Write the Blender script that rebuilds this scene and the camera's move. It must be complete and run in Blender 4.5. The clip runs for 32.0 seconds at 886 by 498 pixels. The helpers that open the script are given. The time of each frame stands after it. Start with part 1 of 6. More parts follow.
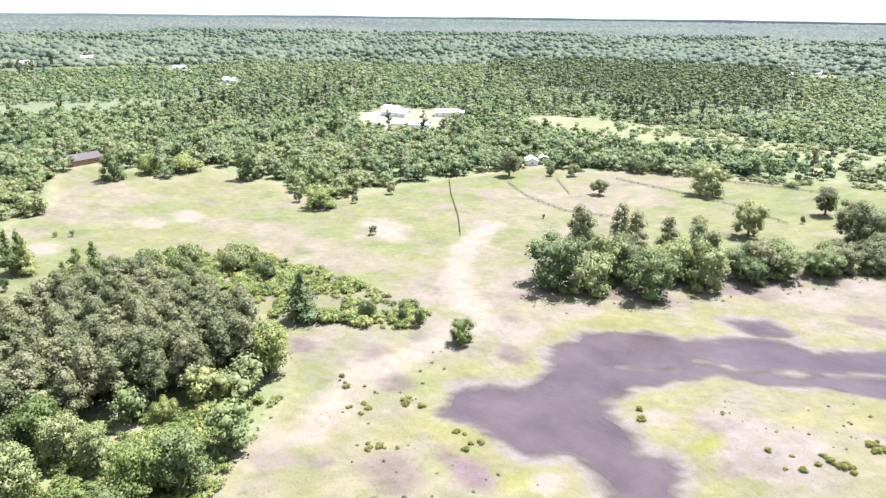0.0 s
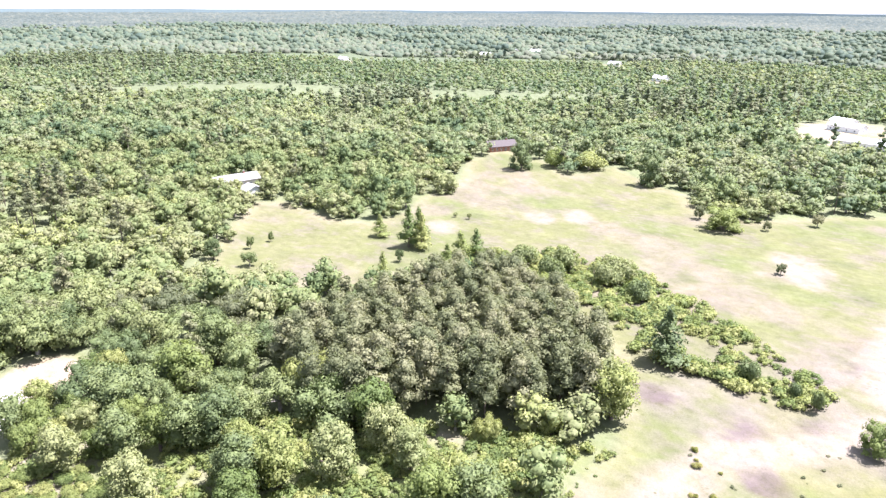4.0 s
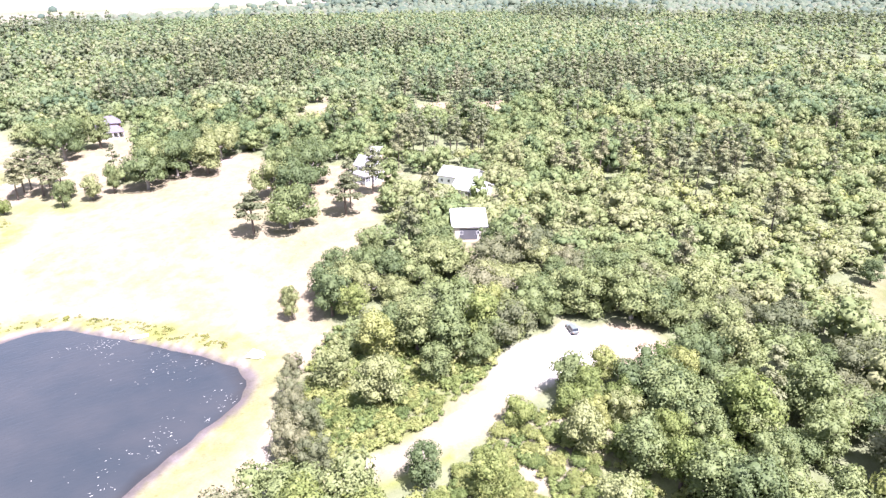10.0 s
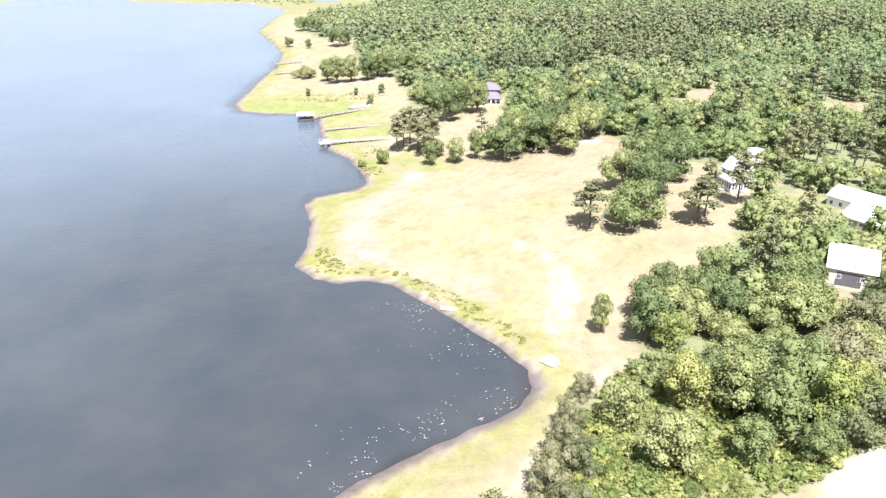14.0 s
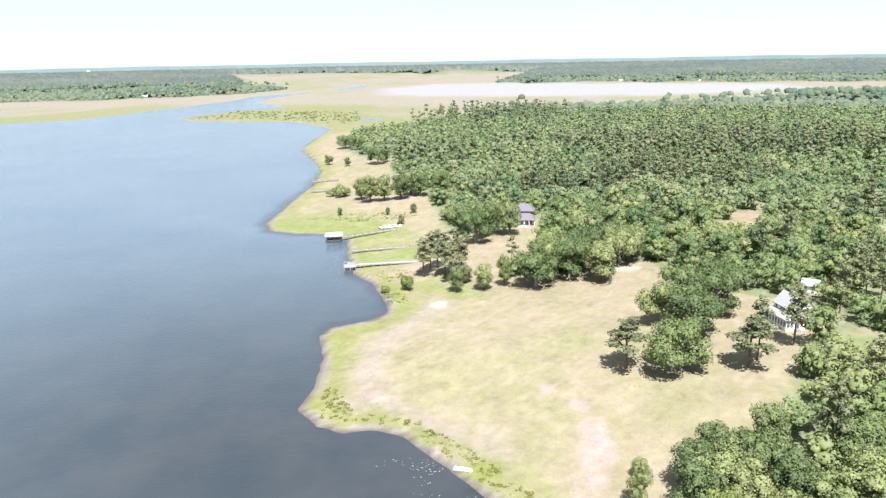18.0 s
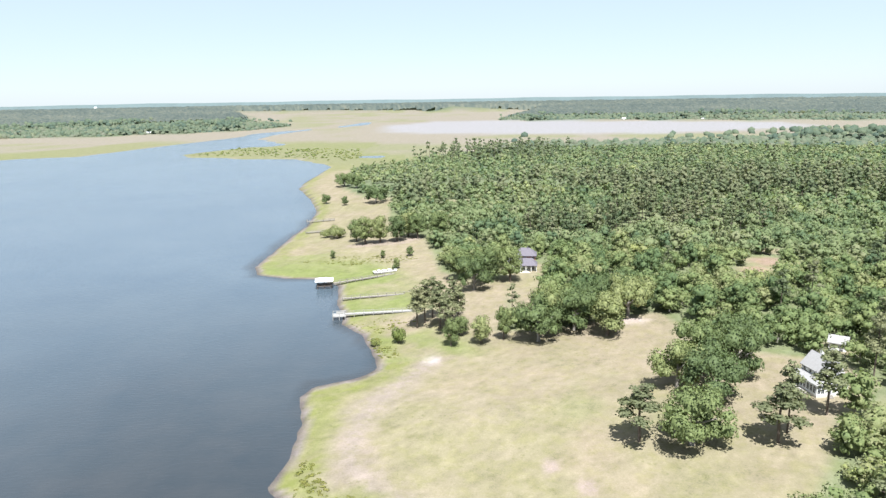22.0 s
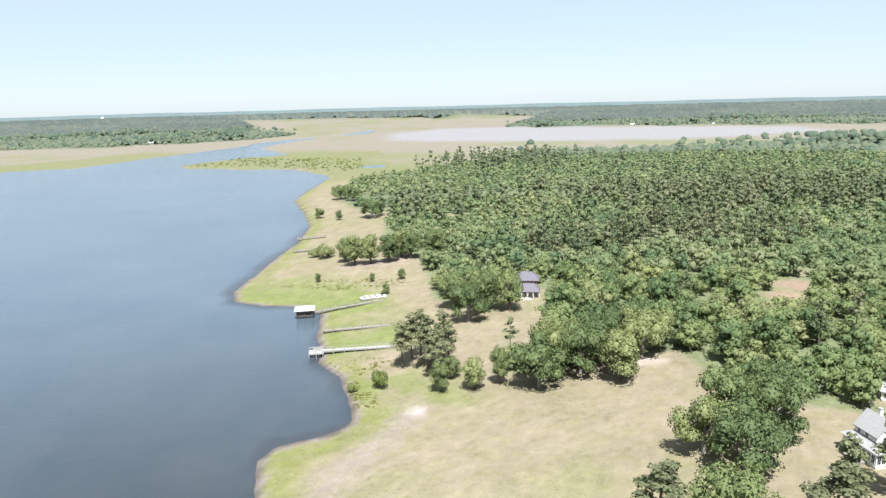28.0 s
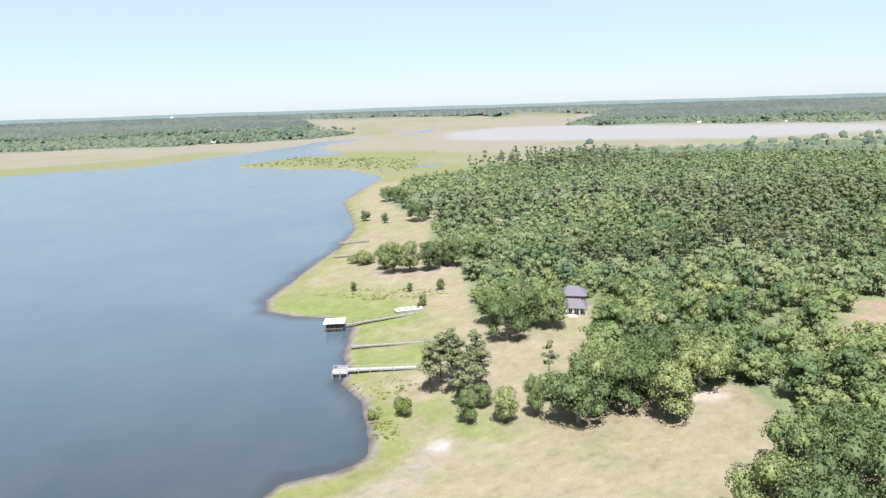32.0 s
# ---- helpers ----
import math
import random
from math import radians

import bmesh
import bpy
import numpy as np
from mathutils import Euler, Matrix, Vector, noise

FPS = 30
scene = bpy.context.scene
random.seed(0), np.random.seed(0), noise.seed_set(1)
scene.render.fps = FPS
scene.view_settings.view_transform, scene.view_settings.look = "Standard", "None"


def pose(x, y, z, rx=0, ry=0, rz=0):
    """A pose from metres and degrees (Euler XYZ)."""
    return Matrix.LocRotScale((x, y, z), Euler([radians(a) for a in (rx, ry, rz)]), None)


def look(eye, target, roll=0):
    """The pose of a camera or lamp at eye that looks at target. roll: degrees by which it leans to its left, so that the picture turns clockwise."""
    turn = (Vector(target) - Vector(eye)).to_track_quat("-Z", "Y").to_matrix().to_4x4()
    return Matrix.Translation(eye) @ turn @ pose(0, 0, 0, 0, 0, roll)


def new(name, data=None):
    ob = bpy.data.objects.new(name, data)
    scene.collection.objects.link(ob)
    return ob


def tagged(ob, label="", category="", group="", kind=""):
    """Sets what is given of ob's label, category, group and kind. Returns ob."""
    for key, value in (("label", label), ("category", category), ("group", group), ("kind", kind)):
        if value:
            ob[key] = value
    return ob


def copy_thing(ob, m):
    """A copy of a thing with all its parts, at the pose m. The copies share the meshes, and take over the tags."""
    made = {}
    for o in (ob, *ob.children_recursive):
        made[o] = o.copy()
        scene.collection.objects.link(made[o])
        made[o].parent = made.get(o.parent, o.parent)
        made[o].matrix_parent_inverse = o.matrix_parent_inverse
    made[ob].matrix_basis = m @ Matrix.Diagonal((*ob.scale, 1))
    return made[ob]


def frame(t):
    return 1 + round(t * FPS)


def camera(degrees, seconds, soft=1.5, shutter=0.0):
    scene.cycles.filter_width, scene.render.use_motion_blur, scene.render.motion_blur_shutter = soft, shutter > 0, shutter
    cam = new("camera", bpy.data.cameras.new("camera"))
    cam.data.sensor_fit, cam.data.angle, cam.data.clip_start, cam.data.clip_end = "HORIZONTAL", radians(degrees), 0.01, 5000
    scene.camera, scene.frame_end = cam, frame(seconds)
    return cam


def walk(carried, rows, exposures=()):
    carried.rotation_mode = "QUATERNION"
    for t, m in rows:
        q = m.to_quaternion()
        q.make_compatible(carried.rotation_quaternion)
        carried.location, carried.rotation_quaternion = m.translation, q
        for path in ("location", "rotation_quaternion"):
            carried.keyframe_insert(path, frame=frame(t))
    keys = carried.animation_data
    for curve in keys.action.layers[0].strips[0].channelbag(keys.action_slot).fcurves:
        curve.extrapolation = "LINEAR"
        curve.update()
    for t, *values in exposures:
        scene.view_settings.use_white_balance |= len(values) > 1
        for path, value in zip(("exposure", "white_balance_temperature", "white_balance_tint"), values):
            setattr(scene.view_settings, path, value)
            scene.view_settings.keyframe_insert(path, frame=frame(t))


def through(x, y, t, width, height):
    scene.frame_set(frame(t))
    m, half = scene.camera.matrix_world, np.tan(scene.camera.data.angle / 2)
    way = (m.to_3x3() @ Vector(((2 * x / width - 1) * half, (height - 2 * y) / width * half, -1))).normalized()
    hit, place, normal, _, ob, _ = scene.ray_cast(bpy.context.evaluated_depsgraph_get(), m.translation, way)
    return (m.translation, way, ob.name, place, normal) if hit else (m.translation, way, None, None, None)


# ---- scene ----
def flight(x, y, z, yaw, pitch, roll):
    """Pose of the drone: heading to the left of +y, pitch up, roll."""
    return pose(x, y, z, 0, 0, yaw) @ pose(0, 0, 0, 90 + pitch) @ pose(0, 0, 0, 0, 0, roll)


CAM_DEG = 65.15
ROWS = [
    (0.0, flight(0.00, -0.00, 92.62, -126.196, -18.829, 0.621)),
    (0.5, flight(2.85, -1.96, 92.35, -125.895, -18.820, 0.637)),
    (1.0, flight(5.93, -4.49, 91.91, -120.899, -18.865, 0.642)),
    (1.5, flight(8.64, -7.39, 91.57, -115.333, -18.968, 0.618)),
    (2.0, flight(11.43, -9.84, 91.49, -110.518, -19.042, 0.510)),
    (2.5, flight(14.10, -12.01, 91.09, -106.092, -19.026, 0.439)),
    (3.0, flight(17.40, -13.63, 90.70, -101.402, -19.036, 0.426)),
    (3.5, flight(20.45, -15.33, 90.67, -96.635, -19.179, 0.349)),
    (5.5, flight(30.48, -18.63, 89.64, -78.096, -19.631, 0.761)),
    (6.0, flight(33.53, -19.41, 89.56, -73.362, -19.941, 0.707)),
    (6.5, flight(36.66, -19.70, 89.37, -68.655, -20.261, 0.712)),
    (7.0, flight(39.86, -19.78, 88.97, -63.947, -20.561, 0.686)),
    (7.5, flight(42.95, -19.79, 88.82, -59.189, -20.896, 0.611)),
    (8.0, flight(45.84, -19.76, 88.90, -54.401, -21.258, 0.484)),
    (8.5, flight(48.73, -19.46, 89.14, -49.606, -21.651, 0.392)),
    (9.0, flight(51.60, -18.91, 89.16, -44.872, -21.949, 0.249)),
    (9.5, flight(54.26, -18.35, 88.81, -40.177, -22.147, 0.110)),
    (10.0, flight(56.65, -17.14, 89.01, -35.595, -22.480, 0.063)),
    (10.5, flight(58.76, -15.58, 89.32, -31.818, -22.812, 0.147)),
    (11.0, flight(60.79, -13.72, 89.13, -27.332, -23.049, 0.158)),
    (11.5, flight(62.71, -12.09, 89.33, -22.895, -23.369, 0.086)),
    (12.0, flight(64.89, -10.40, 88.55, -18.636, -23.436, 0.072)),
    (12.5, flight(67.40, -7.97, 88.30, -14.891, -23.708, -0.057)),
    (13.0, flight(69.33, -5.82, 88.01, -11.177, -23.947, -0.224)),
    (13.5, flight(70.68, -3.57, 87.68, -7.545, -24.143, -0.210)),
    (14.0, flight(72.10, -1.31, 87.91, -3.806, -24.355, -0.432)),
    (14.5, flight(73.64, 0.77, 88.59, -1.929, -24.365, -0.497)),
    (15.0, flight(75.15, 3.13, 89.16, -1.144, -23.170, -0.857)),
    (15.5, flight(76.49, 5.19, 89.76, -0.594, -20.876, -0.928)),
    (17.5, flight(79.05, 14.77, 89.82, -0.165, -16.047, -0.950)),
    (18.0, flight(80.12, 17.02, 89.93, -0.056, -15.452, -1.050)),
    (18.5, flight(80.80, 19.31, 90.06, -0.056, -15.391, -1.100)),
    (19.0, flight(81.09, 21.77, 90.18, 0.000, -15.267, -1.056)),
    (19.5, flight(81.50, 23.92, 89.78, 0.093, -14.964, -0.996)),
    (20.0, flight(81.88, 26.49, 89.64, 0.130, -14.570, -0.950)),
    (20.5, flight(82.17, 29.08, 89.68, 0.152, -14.132, -0.882)),
    (21.0, flight(82.46, 31.53, 89.44, 0.187, -13.630, -0.828)),
    (21.5, flight(83.14, 34.20, 89.60, 0.257, -13.070, -0.891)),
    (22.0, flight(83.53, 36.97, 89.89, 0.212, -12.508, -0.902)),
    (22.5, flight(83.94, 39.57, 90.06, 0.180, -12.029, -0.942)),
    (23.0, flight(84.56, 42.11, 90.03, 0.214, -11.992, -0.944)),
    (23.5, flight(85.08, 44.95, 89.94, 0.191, -11.908, -1.025)),
    (24.0, flight(85.52, 47.74, 90.06, 0.165, -11.964, -1.118)),
    (24.5, flight(86.28, 50.86, 89.98, 0.179, -11.928, -1.207)),
    (25.0, flight(86.91, 53.83, 89.93, 0.143, -11.943, -1.307)),
    (25.5, flight(87.49, 56.74, 89.79, 0.093, -11.905, -1.329)),
    (27.5, flight(90.06, 67.34, 90.82, -0.088, -12.047, -1.563)),
    (28.0, flight(90.75, 69.88, 90.56, 0.956, -11.959, -1.436)),
    (28.5, flight(92.00, 71.89, 91.20, 2.414, -12.015, -1.681)),
    (29.0, flight(93.22, 74.66, 91.43, 4.003, -12.011, -1.709)),
    (29.5, flight(94.10, 77.42, 91.25, 5.201, -11.943, -1.739)),
    (30.0, flight(95.43, 80.36, 91.31, 6.121, -11.955, -1.817)),
    (30.5, flight(96.61, 83.62, 91.41, 6.111, -12.004, -1.889)),
    (31.0, flight(97.55, 86.25, 91.73, 6.060, -12.081, -2.108)),
    (31.5, flight(98.35, 89.03, 91.50, 6.045, -12.069, -2.085)),
    (32.0, flight(98.86, 91.93, 90.91, 5.994, -11.954, -1.795)),
]
cam = camera(CAM_DEG, 32.0, soft=1.4)
walk(cam, ROWS, exposures=[(0.0, 1.94, 5900, 17), (3.5, 2.06, 5900, 22), (6.0, 2.29, 5900, 30), (9.0, 2.27, 5850, 33), (11.0, 2.11, 5950, 29), (13.0, 1.97, 6250, 21), (15.5, 1.80, 6250, 14), (17.5, 1.62, 6100, 11), (19.0, 1.47, 6050, 10), (22.0, 1.35, 6050, 9), (32.0, 1.29, 6050, 9)])

# ---------------------------------------------------------------- world, sun
SUN_ELEV, SUN_AZ = radians(64), radians(172)      # azimuth clockwise from +y
world = bpy.data.worlds.new("sky_world")
scene.world = world
world.use_nodes = True
wn, wl = world.node_tree.nodes, world.node_tree.links
sky = wn.new("ShaderNodeTexSky")
sky.sky_type, sky.sun_disc = "NISHITA", False
sky.sun_elevation, sky.sun_rotation = SUN_ELEV, SUN_AZ
sky.air_density, sky.dust_density, sky.ozone_density = 0.9, 0.3, 3.0
wn["Background"].inputs["Strength"].default_value = 0.073
haze = wn.new("ShaderNodeMix")
haze.data_type = "RGBA"
haze.inputs[0].default_value, haze.inputs[7].default_value = 0.7, (4.4, 4.75, 5.05, 1)      # thin bright veil over the blue
wl.new(sky.outputs["Color"], haze.inputs[6])
wl.new(haze.outputs[2], wn["Background"].inputs["Color"])

sun = new("sun", bpy.data.lights.new("sun", "SUN"))
sun.data.energy, sun.data.angle, sun.data.color = 5.0, radians(0.55), (1.0, 0.96, 0.91)
sun_dir = Vector((math.sin(SUN_AZ) * math.cos(SUN_ELEV), math.cos(SUN_AZ) * math.cos(SUN_ELEV), math.sin(SUN_ELEV)))
sun.matrix_world = look(sun_dir * 500, (0, 0, 0))


# ---------------------------------------------------------------- material helpers
def shader(name, rough=0.8, spec=0.3):
    m = bpy.data.materials.new(name)
    m.use_nodes = True
    b = m.node_tree.nodes["Principled BSDF"]
    b.inputs["Roughness"].default_value = rough
    b.inputs["Specular IOR Level"].default_value = spec
    return m, m.node_tree.nodes, m.node_tree.links, b


def tex_noise(n, l, scale, detail=4.0, rough=0.6, coord="Object"):
    tc = n.new("ShaderNodeTexCoord")
    t = n.new("ShaderNodeTexNoise")
    t.inputs["Scale"].default_value, t.inputs["Detail"].default_value, t.inputs["Roughness"].default_value = scale, detail, rough
    l.new(tc.outputs[coord], t.inputs["Vector"])
    return t.outputs["Fac"]


def ramp(n, l, fac, stops):
    r = n.new("ShaderNodeValToRGB")
    e = r.color_ramp.elements
    while len(e) < len(stops):
        e.new(0.5)
    for q, (p, c) in zip(e, stops):
        q.position, q.color = p, (*c, 1)
    l.new(fac, r.inputs["Fac"])
    return r.outputs["Color"]


def math_node(n, l, op, a, b):
    m = n.new("ShaderNodeMath")
    m.operation = op
    for s, v in zip(m.inputs, (a, b)):
        if isinstance(v, (int, float)):
            s.default_value = v
        else:
            l.new(v, s)
    return m.outputs[0]


def mix_rgb(n, l, kind, fac, a, b):
    m = n.new("ShaderNodeMix")
    m.data_type, m.blend_type = "RGBA", kind
    for k, v in ((0, fac), (6, a), (7, b)):
        if isinstance(v, (int, float)):
            m.inputs[k].default_value = v
        elif isinstance(v, tuple):
            m.inputs[k].default_value = (*v, 1)
        else:
            l.new(v, m.inputs[k])
    return m.outputs[2]


def relief(n, l, b, height, strength, distance):
    u = n.new("ShaderNodeBump")
    u.inputs["Strength"].default_value, u.inputs["Distance"].default_value = strength, distance
    l.new(height, u.inputs["Height"])
    l.new(u.outputs["Normal"], b.inputs["Normal"])


def plain(name, colour, rough=0.7, spec=0.3, vary=0.18, scale=1.2, metal=0.0, bump=0.0):
    """A surface of one colour with grain and stains."""
    m, n, l, b = shader(name, rough, spec)
    b.inputs["Metallic"].default_value = metal
    big, fine = tex_noise(n, l, scale), tex_noise(n, l, scale * 9, 3)
    f = math_node(n, l, "ADD", math_node(n, l, "MULTIPLY", big, 0.65), math_node(n, l, "MULTIPLY", fine, 0.35))
    lo, hi = tuple(c * (1 - vary) for c in colour), tuple(min(1, c * (1 + vary)) for c in colour)
    l.new(ramp(n, l, f, [(0.3, lo), (0.7, hi)]), b.inputs["Base Color"])
    if bump:
        relief(n, l, b, fine, 0.5, bump)
    return m


def foliage(name, stops, gloss=0.25, through=0.5, spread=1.0):
    """Leaves: colour by tree, by clump and by spray, some light passing through."""
    m, n, l, bsdf = shader(name, 0.6, gloss)
    at = n.new("ShaderNodeAttribute")
    at.attribute_name = "tint"
    info, geo = n.new("ShaderNodeObjectInfo"), n.new("ShaderNodeNewGeometry")
    own = math_node(n, l, "MULTIPLY", info.outputs["Random"], spread)
    tree = math_node(n, l, "FRACT", math_node(n, l, "ADD", at.outputs["Fac"], own), 0) if spread else at.outputs["Fac"]
    leaf = math_node(n, l, "MULTIPLY", math_node(n, l, "SUBTRACT", geo.outputs["Random Per Island"], 0.5), 0.24)
    t = n.new("ShaderNodeTexNoise")
    t.inputs["Scale"].default_value, t.inputs["Detail"].default_value, t.inputs["Roughness"].default_value = 0.45, 5, 0.65
    l.new(geo.outputs["Position"], t.inputs["Vector"])
    clump = math_node(n, l, "MULTIPLY", math_node(n, l, "SUBTRACT", t.outputs["Fac"], 0.5), 0.6)
    f = math_node(n, l, "ADD", tree, math_node(n, l, "ADD", leaf, clump))
    col = ramp(n, l, f, [(p, (1.12 * r, 1.03 * g, 1.0 * b)) for p, (r, g, b) in stops])
    v = n.new("ShaderNodeTexNoise")
    v.inputs["Scale"].default_value, v.inputs["Detail"].default_value, v.inputs["Roughness"].default_value = 1.3, 4, 0.7
    l.new(geo.outputs["Position"], v.inputs["Vector"])
    col = mix_rgb(n, l, "MULTIPLY", 1.0, col, ramp(n, l, v.outputs["Fac"], [(0.32, (0.70, 0.73, 0.70)), (0.5, (1, 1, 1)), (0.68, (1.22, 1.19, 1.16))]))
    l.new(col, bsdf.inputs["Base Color"])
    tr, mx = n.new("ShaderNodeBsdfTranslucent"), n.new("ShaderNodeMixShader")
    l.new(mix_rgb(n, l, "MULTIPLY", 1.0, col, (0.97, 1.0, 0.68)), tr.inputs["Color"])
    mx.inputs[0].default_value = through
    l.new(bsdf.outputs[0], mx.inputs[1])
    l.new(tr.outputs[0], mx.inputs[2])
    l.new(mx.outputs[0], n["Material Output"].inputs["Surface"])
    return m


# ---------------------------------------------------------------- materials
OAK_LEAF = foliage("oak_leaf", [(0.0, (0.088, 0.130, 0.056)), (0.35, (0.128, 0.176, 0.072)), (0.7, (0.172, 0.218, 0.090)), (1.0, (0.222, 0.258, 0.116))], 0.2, 0.36)
PINE_LEAF = foliage("pine_needle", [(0.0, (0.140, 0.168, 0.090)), (0.5, (0.172, 0.200, 0.108)), (1.0, (0.212, 0.230, 0.130))], 0.15, 0.35)
GROVE_LEAF = foliage("grove_needle", [(0.0, (0.124, 0.154, 0.080)), (0.5, (0.168, 0.194, 0.104)), (1.0, (0.212, 0.230, 0.134))], 0.12, 0.42)
BRIGHT_LEAF = foliage("willow_leaf", [(0.0, (0.112, 0.168, 0.056)), (0.5, (0.190, 0.245, 0.080)), (1.0, (0.268, 0.302, 0.114))], 0.2, 0.45)
MOSS_LEAF = foliage("mossy_leaf", [(0.0, (0.118, 0.150, 0.082)), (0.5, (0.170, 0.198, 0.112)), (1.0, (0.228, 0.245, 0.148))], 0.15)
MIXED = [(0.0, (0.082, 0.130, 0.060)), (0.2, (0.122, 0.174, 0.074)), (0.42, (0.164, 0.214, 0.090)), (0.6, (0.188, 0.224, 0.104)), (0.76, (0.206, 0.226, 0.120)), (0.88, (0.214, 0.266, 0.096)), (1.0, (0.262, 0.298, 0.122))]
WOOD_LEAF = foliage("mixed_wood_leaf", MIXED, 0.12, 0.37, 0.0)
STAND_LEAF = foliage("stand_needle", [(0.0, (0.098, 0.136, 0.076)), (0.5, (0.140, 0.172, 0.096)), (1.0, (0.188, 0.208, 0.128))], 0.1, 0.42, 0.0)
# distance haze painted into the next three leaf colours, paler and bluer outward
MIDDLE_HAZE_LEAF = foliage("middle_haze_leaf", [(p, (0.008 + r * 0.93, 0.012 + g * 0.95, 0.020 + b * 0.95)) for p, (r, g, b) in MIXED], 0.1, 0.42, 0.0)
FAR_HAZE_LEAF = foliage("distant_haze_leaf", [(p, (0.020 + r * 0.66, 0.028 + g * 0.67, 0.046 + b * 0.76)) for p, (r, g, b) in MIXED], 0.1, 0.4, 0.0)
HORIZON_HAZE_LEAF = foliage("horizon_haze_leaf", [(0.0, (0.066, 0.094, 0.092)), (0.35, (0.094, 0.124, 0.114)), (0.7, (0.122, 0.152, 0.132)), (1.0, (0.160, 0.182, 0.150))], 0.05, 0.4, 0.0)
REED = foliage("rush_blade", [(0.0, (0.165, 0.195, 0.052)), (0.5, (0.215, 0.238, 0.070)), (1.0, (0.262, 0.272, 0.100))], 0.1, 0.5)
BARK = plain("bark", (0.13, 0.105, 0.085), 0.9, 0.1, 0.3, 3.0)
PALE_BARK = plain("pale_bark", (0.24, 0.22, 0.19), 0.9, 0.1, 0.3, 3.0)


def make_water():
    m, n, l, b = shader("lake_water", 0.07, 0.5)
    b.inputs["IOR"].default_value = 1.33
    at = n.new("ShaderNodeAttribute")
    at.attribute_name = "shallow_low_sheen"
    silt = tex_noise(n, l, 0.05, 5)
    # open water tone: sky sheen and haze of the far lake painted in
    deep_sheen = ramp(n, l, tex_noise(n, l, 0.012, 4), [(0.35, (0.058, 0.082, 0.104)), (0.65, (0.075, 0.099, 0.118))])
    # dark shallows, also used where the near lake is painted without sheen
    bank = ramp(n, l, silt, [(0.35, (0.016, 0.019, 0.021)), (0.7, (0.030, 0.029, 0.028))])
    lake = mix_rgb(n, l, "MIX", at.outputs["Fac"], deep_sheen, bank)
    peat = ramp(n, l, silt, [(0.35, (0.046, 0.034, 0.037)), (0.7, (0.076, 0.058, 0.059))])
    l.new(mix_rgb(n, l, "MIX", math_node(n, l, "SUBTRACT", at.outputs["Fac"], 1.0), lake, peat), b.inputs["Base Color"])
    tc, mp = n.new("ShaderNodeTexCoord"), n.new("ShaderNodeMapping")
    mp.inputs["Scale"].default_value, mp.inputs["Rotation"].default_value = (0.35, 1.3, 1.0), (0, 0, radians(-25))
    t = n.new("ShaderNodeTexNoise")
    t.inputs["Scale"].default_value, t.inputs["Detail"].default_value = 0.9, 4
    l.new(tc.outputs["Object"], mp.inputs["Vector"])
    l.new(mp.outputs["Vector"], t.inputs["Vector"])
    relief(n, l, b, t.outputs["Fac"], 0.5, 0.25)
    wind = tex_noise(n, l, 0.006, 3)
    r = n.new("ShaderNodeMapRange")
    r.inputs["From Min"].default_value, r.inputs["From Max"].default_value = 0.3, 0.7
    r.inputs["To Min"].default_value, r.inputs["To Max"].default_value = 0.14, 0.2
    l.new(wind, r.inputs["Value"])
    l.new(r.outputs["Result"], b.inputs["Roughness"])
    return m


def make_ground():
    m, n, l, b = shader("ground_cover", 0.95, 0.1)
    at = n.new("ShaderNodeAttribute")
    at.attribute_name = "cover"
    a, c, d = tex_noise(n, l, 0.09, 5), tex_noise(n, l, 0.45, 6, 0.75), tex_noise(n, l, 2.2, 5, 0.75)
    f = math_node(n, l, "ADD", math_node(n, l, "MULTIPLY", a, 0.3), math_node(n, l, "ADD", math_node(n, l, "MULTIPLY", c, 0.35), math_node(n, l, "MULTIPLY", d, 0.4)))
    k = ramp(n, l, f, [(0.38, (0.66, 0.68, 0.64)), (0.47, (0.95, 0.96, 0.93)), (0.54, (1.06, 1.05, 1.06)), (0.62, (1.24, 1.21, 1.26))])
    base = mix_rgb(n, l, "MULTIPLY", 1.0, at.outputs["Color"], k)
    sward = ramp(n, l, tex_noise(n, l, 0.22, 7, 0.72), [(0.47, (1, 1, 1)), (0.6, (0.87, 0.92, 0.68))])
    base = mix_rgb(n, l, "MULTIPLY", 0.5, base, sward)
    tuft = n.new("ShaderNodeTexVoronoi")
    tuft.inputs["Scale"].default_value = 0.55
    tc = n.new("ShaderNodeTexCoord")
    l.new(tc.outputs["Object"], tuft.inputs["Vector"])
    dots = ramp(n, l, tuft.outputs["Distance"], [(0.1, (0.8, 0.83, 0.74)), (0.3, (1, 1, 1))])
    patchy = ramp(n, l, tex_noise(n, l, 0.05, 4), [(0.48, (0, 0, 0)), (0.6, (1, 1, 1))])
    base = mix_rgb(n, l, "MIX", patchy, base, mix_rgb(n, l, "MULTIPLY", 1.0, base, dots))
    l.new(base, b.inputs["Base Color"])
    relief(n, l, b, c, 0.6, 0.3)
    return m


WATER, GROUND = make_water(), make_ground()

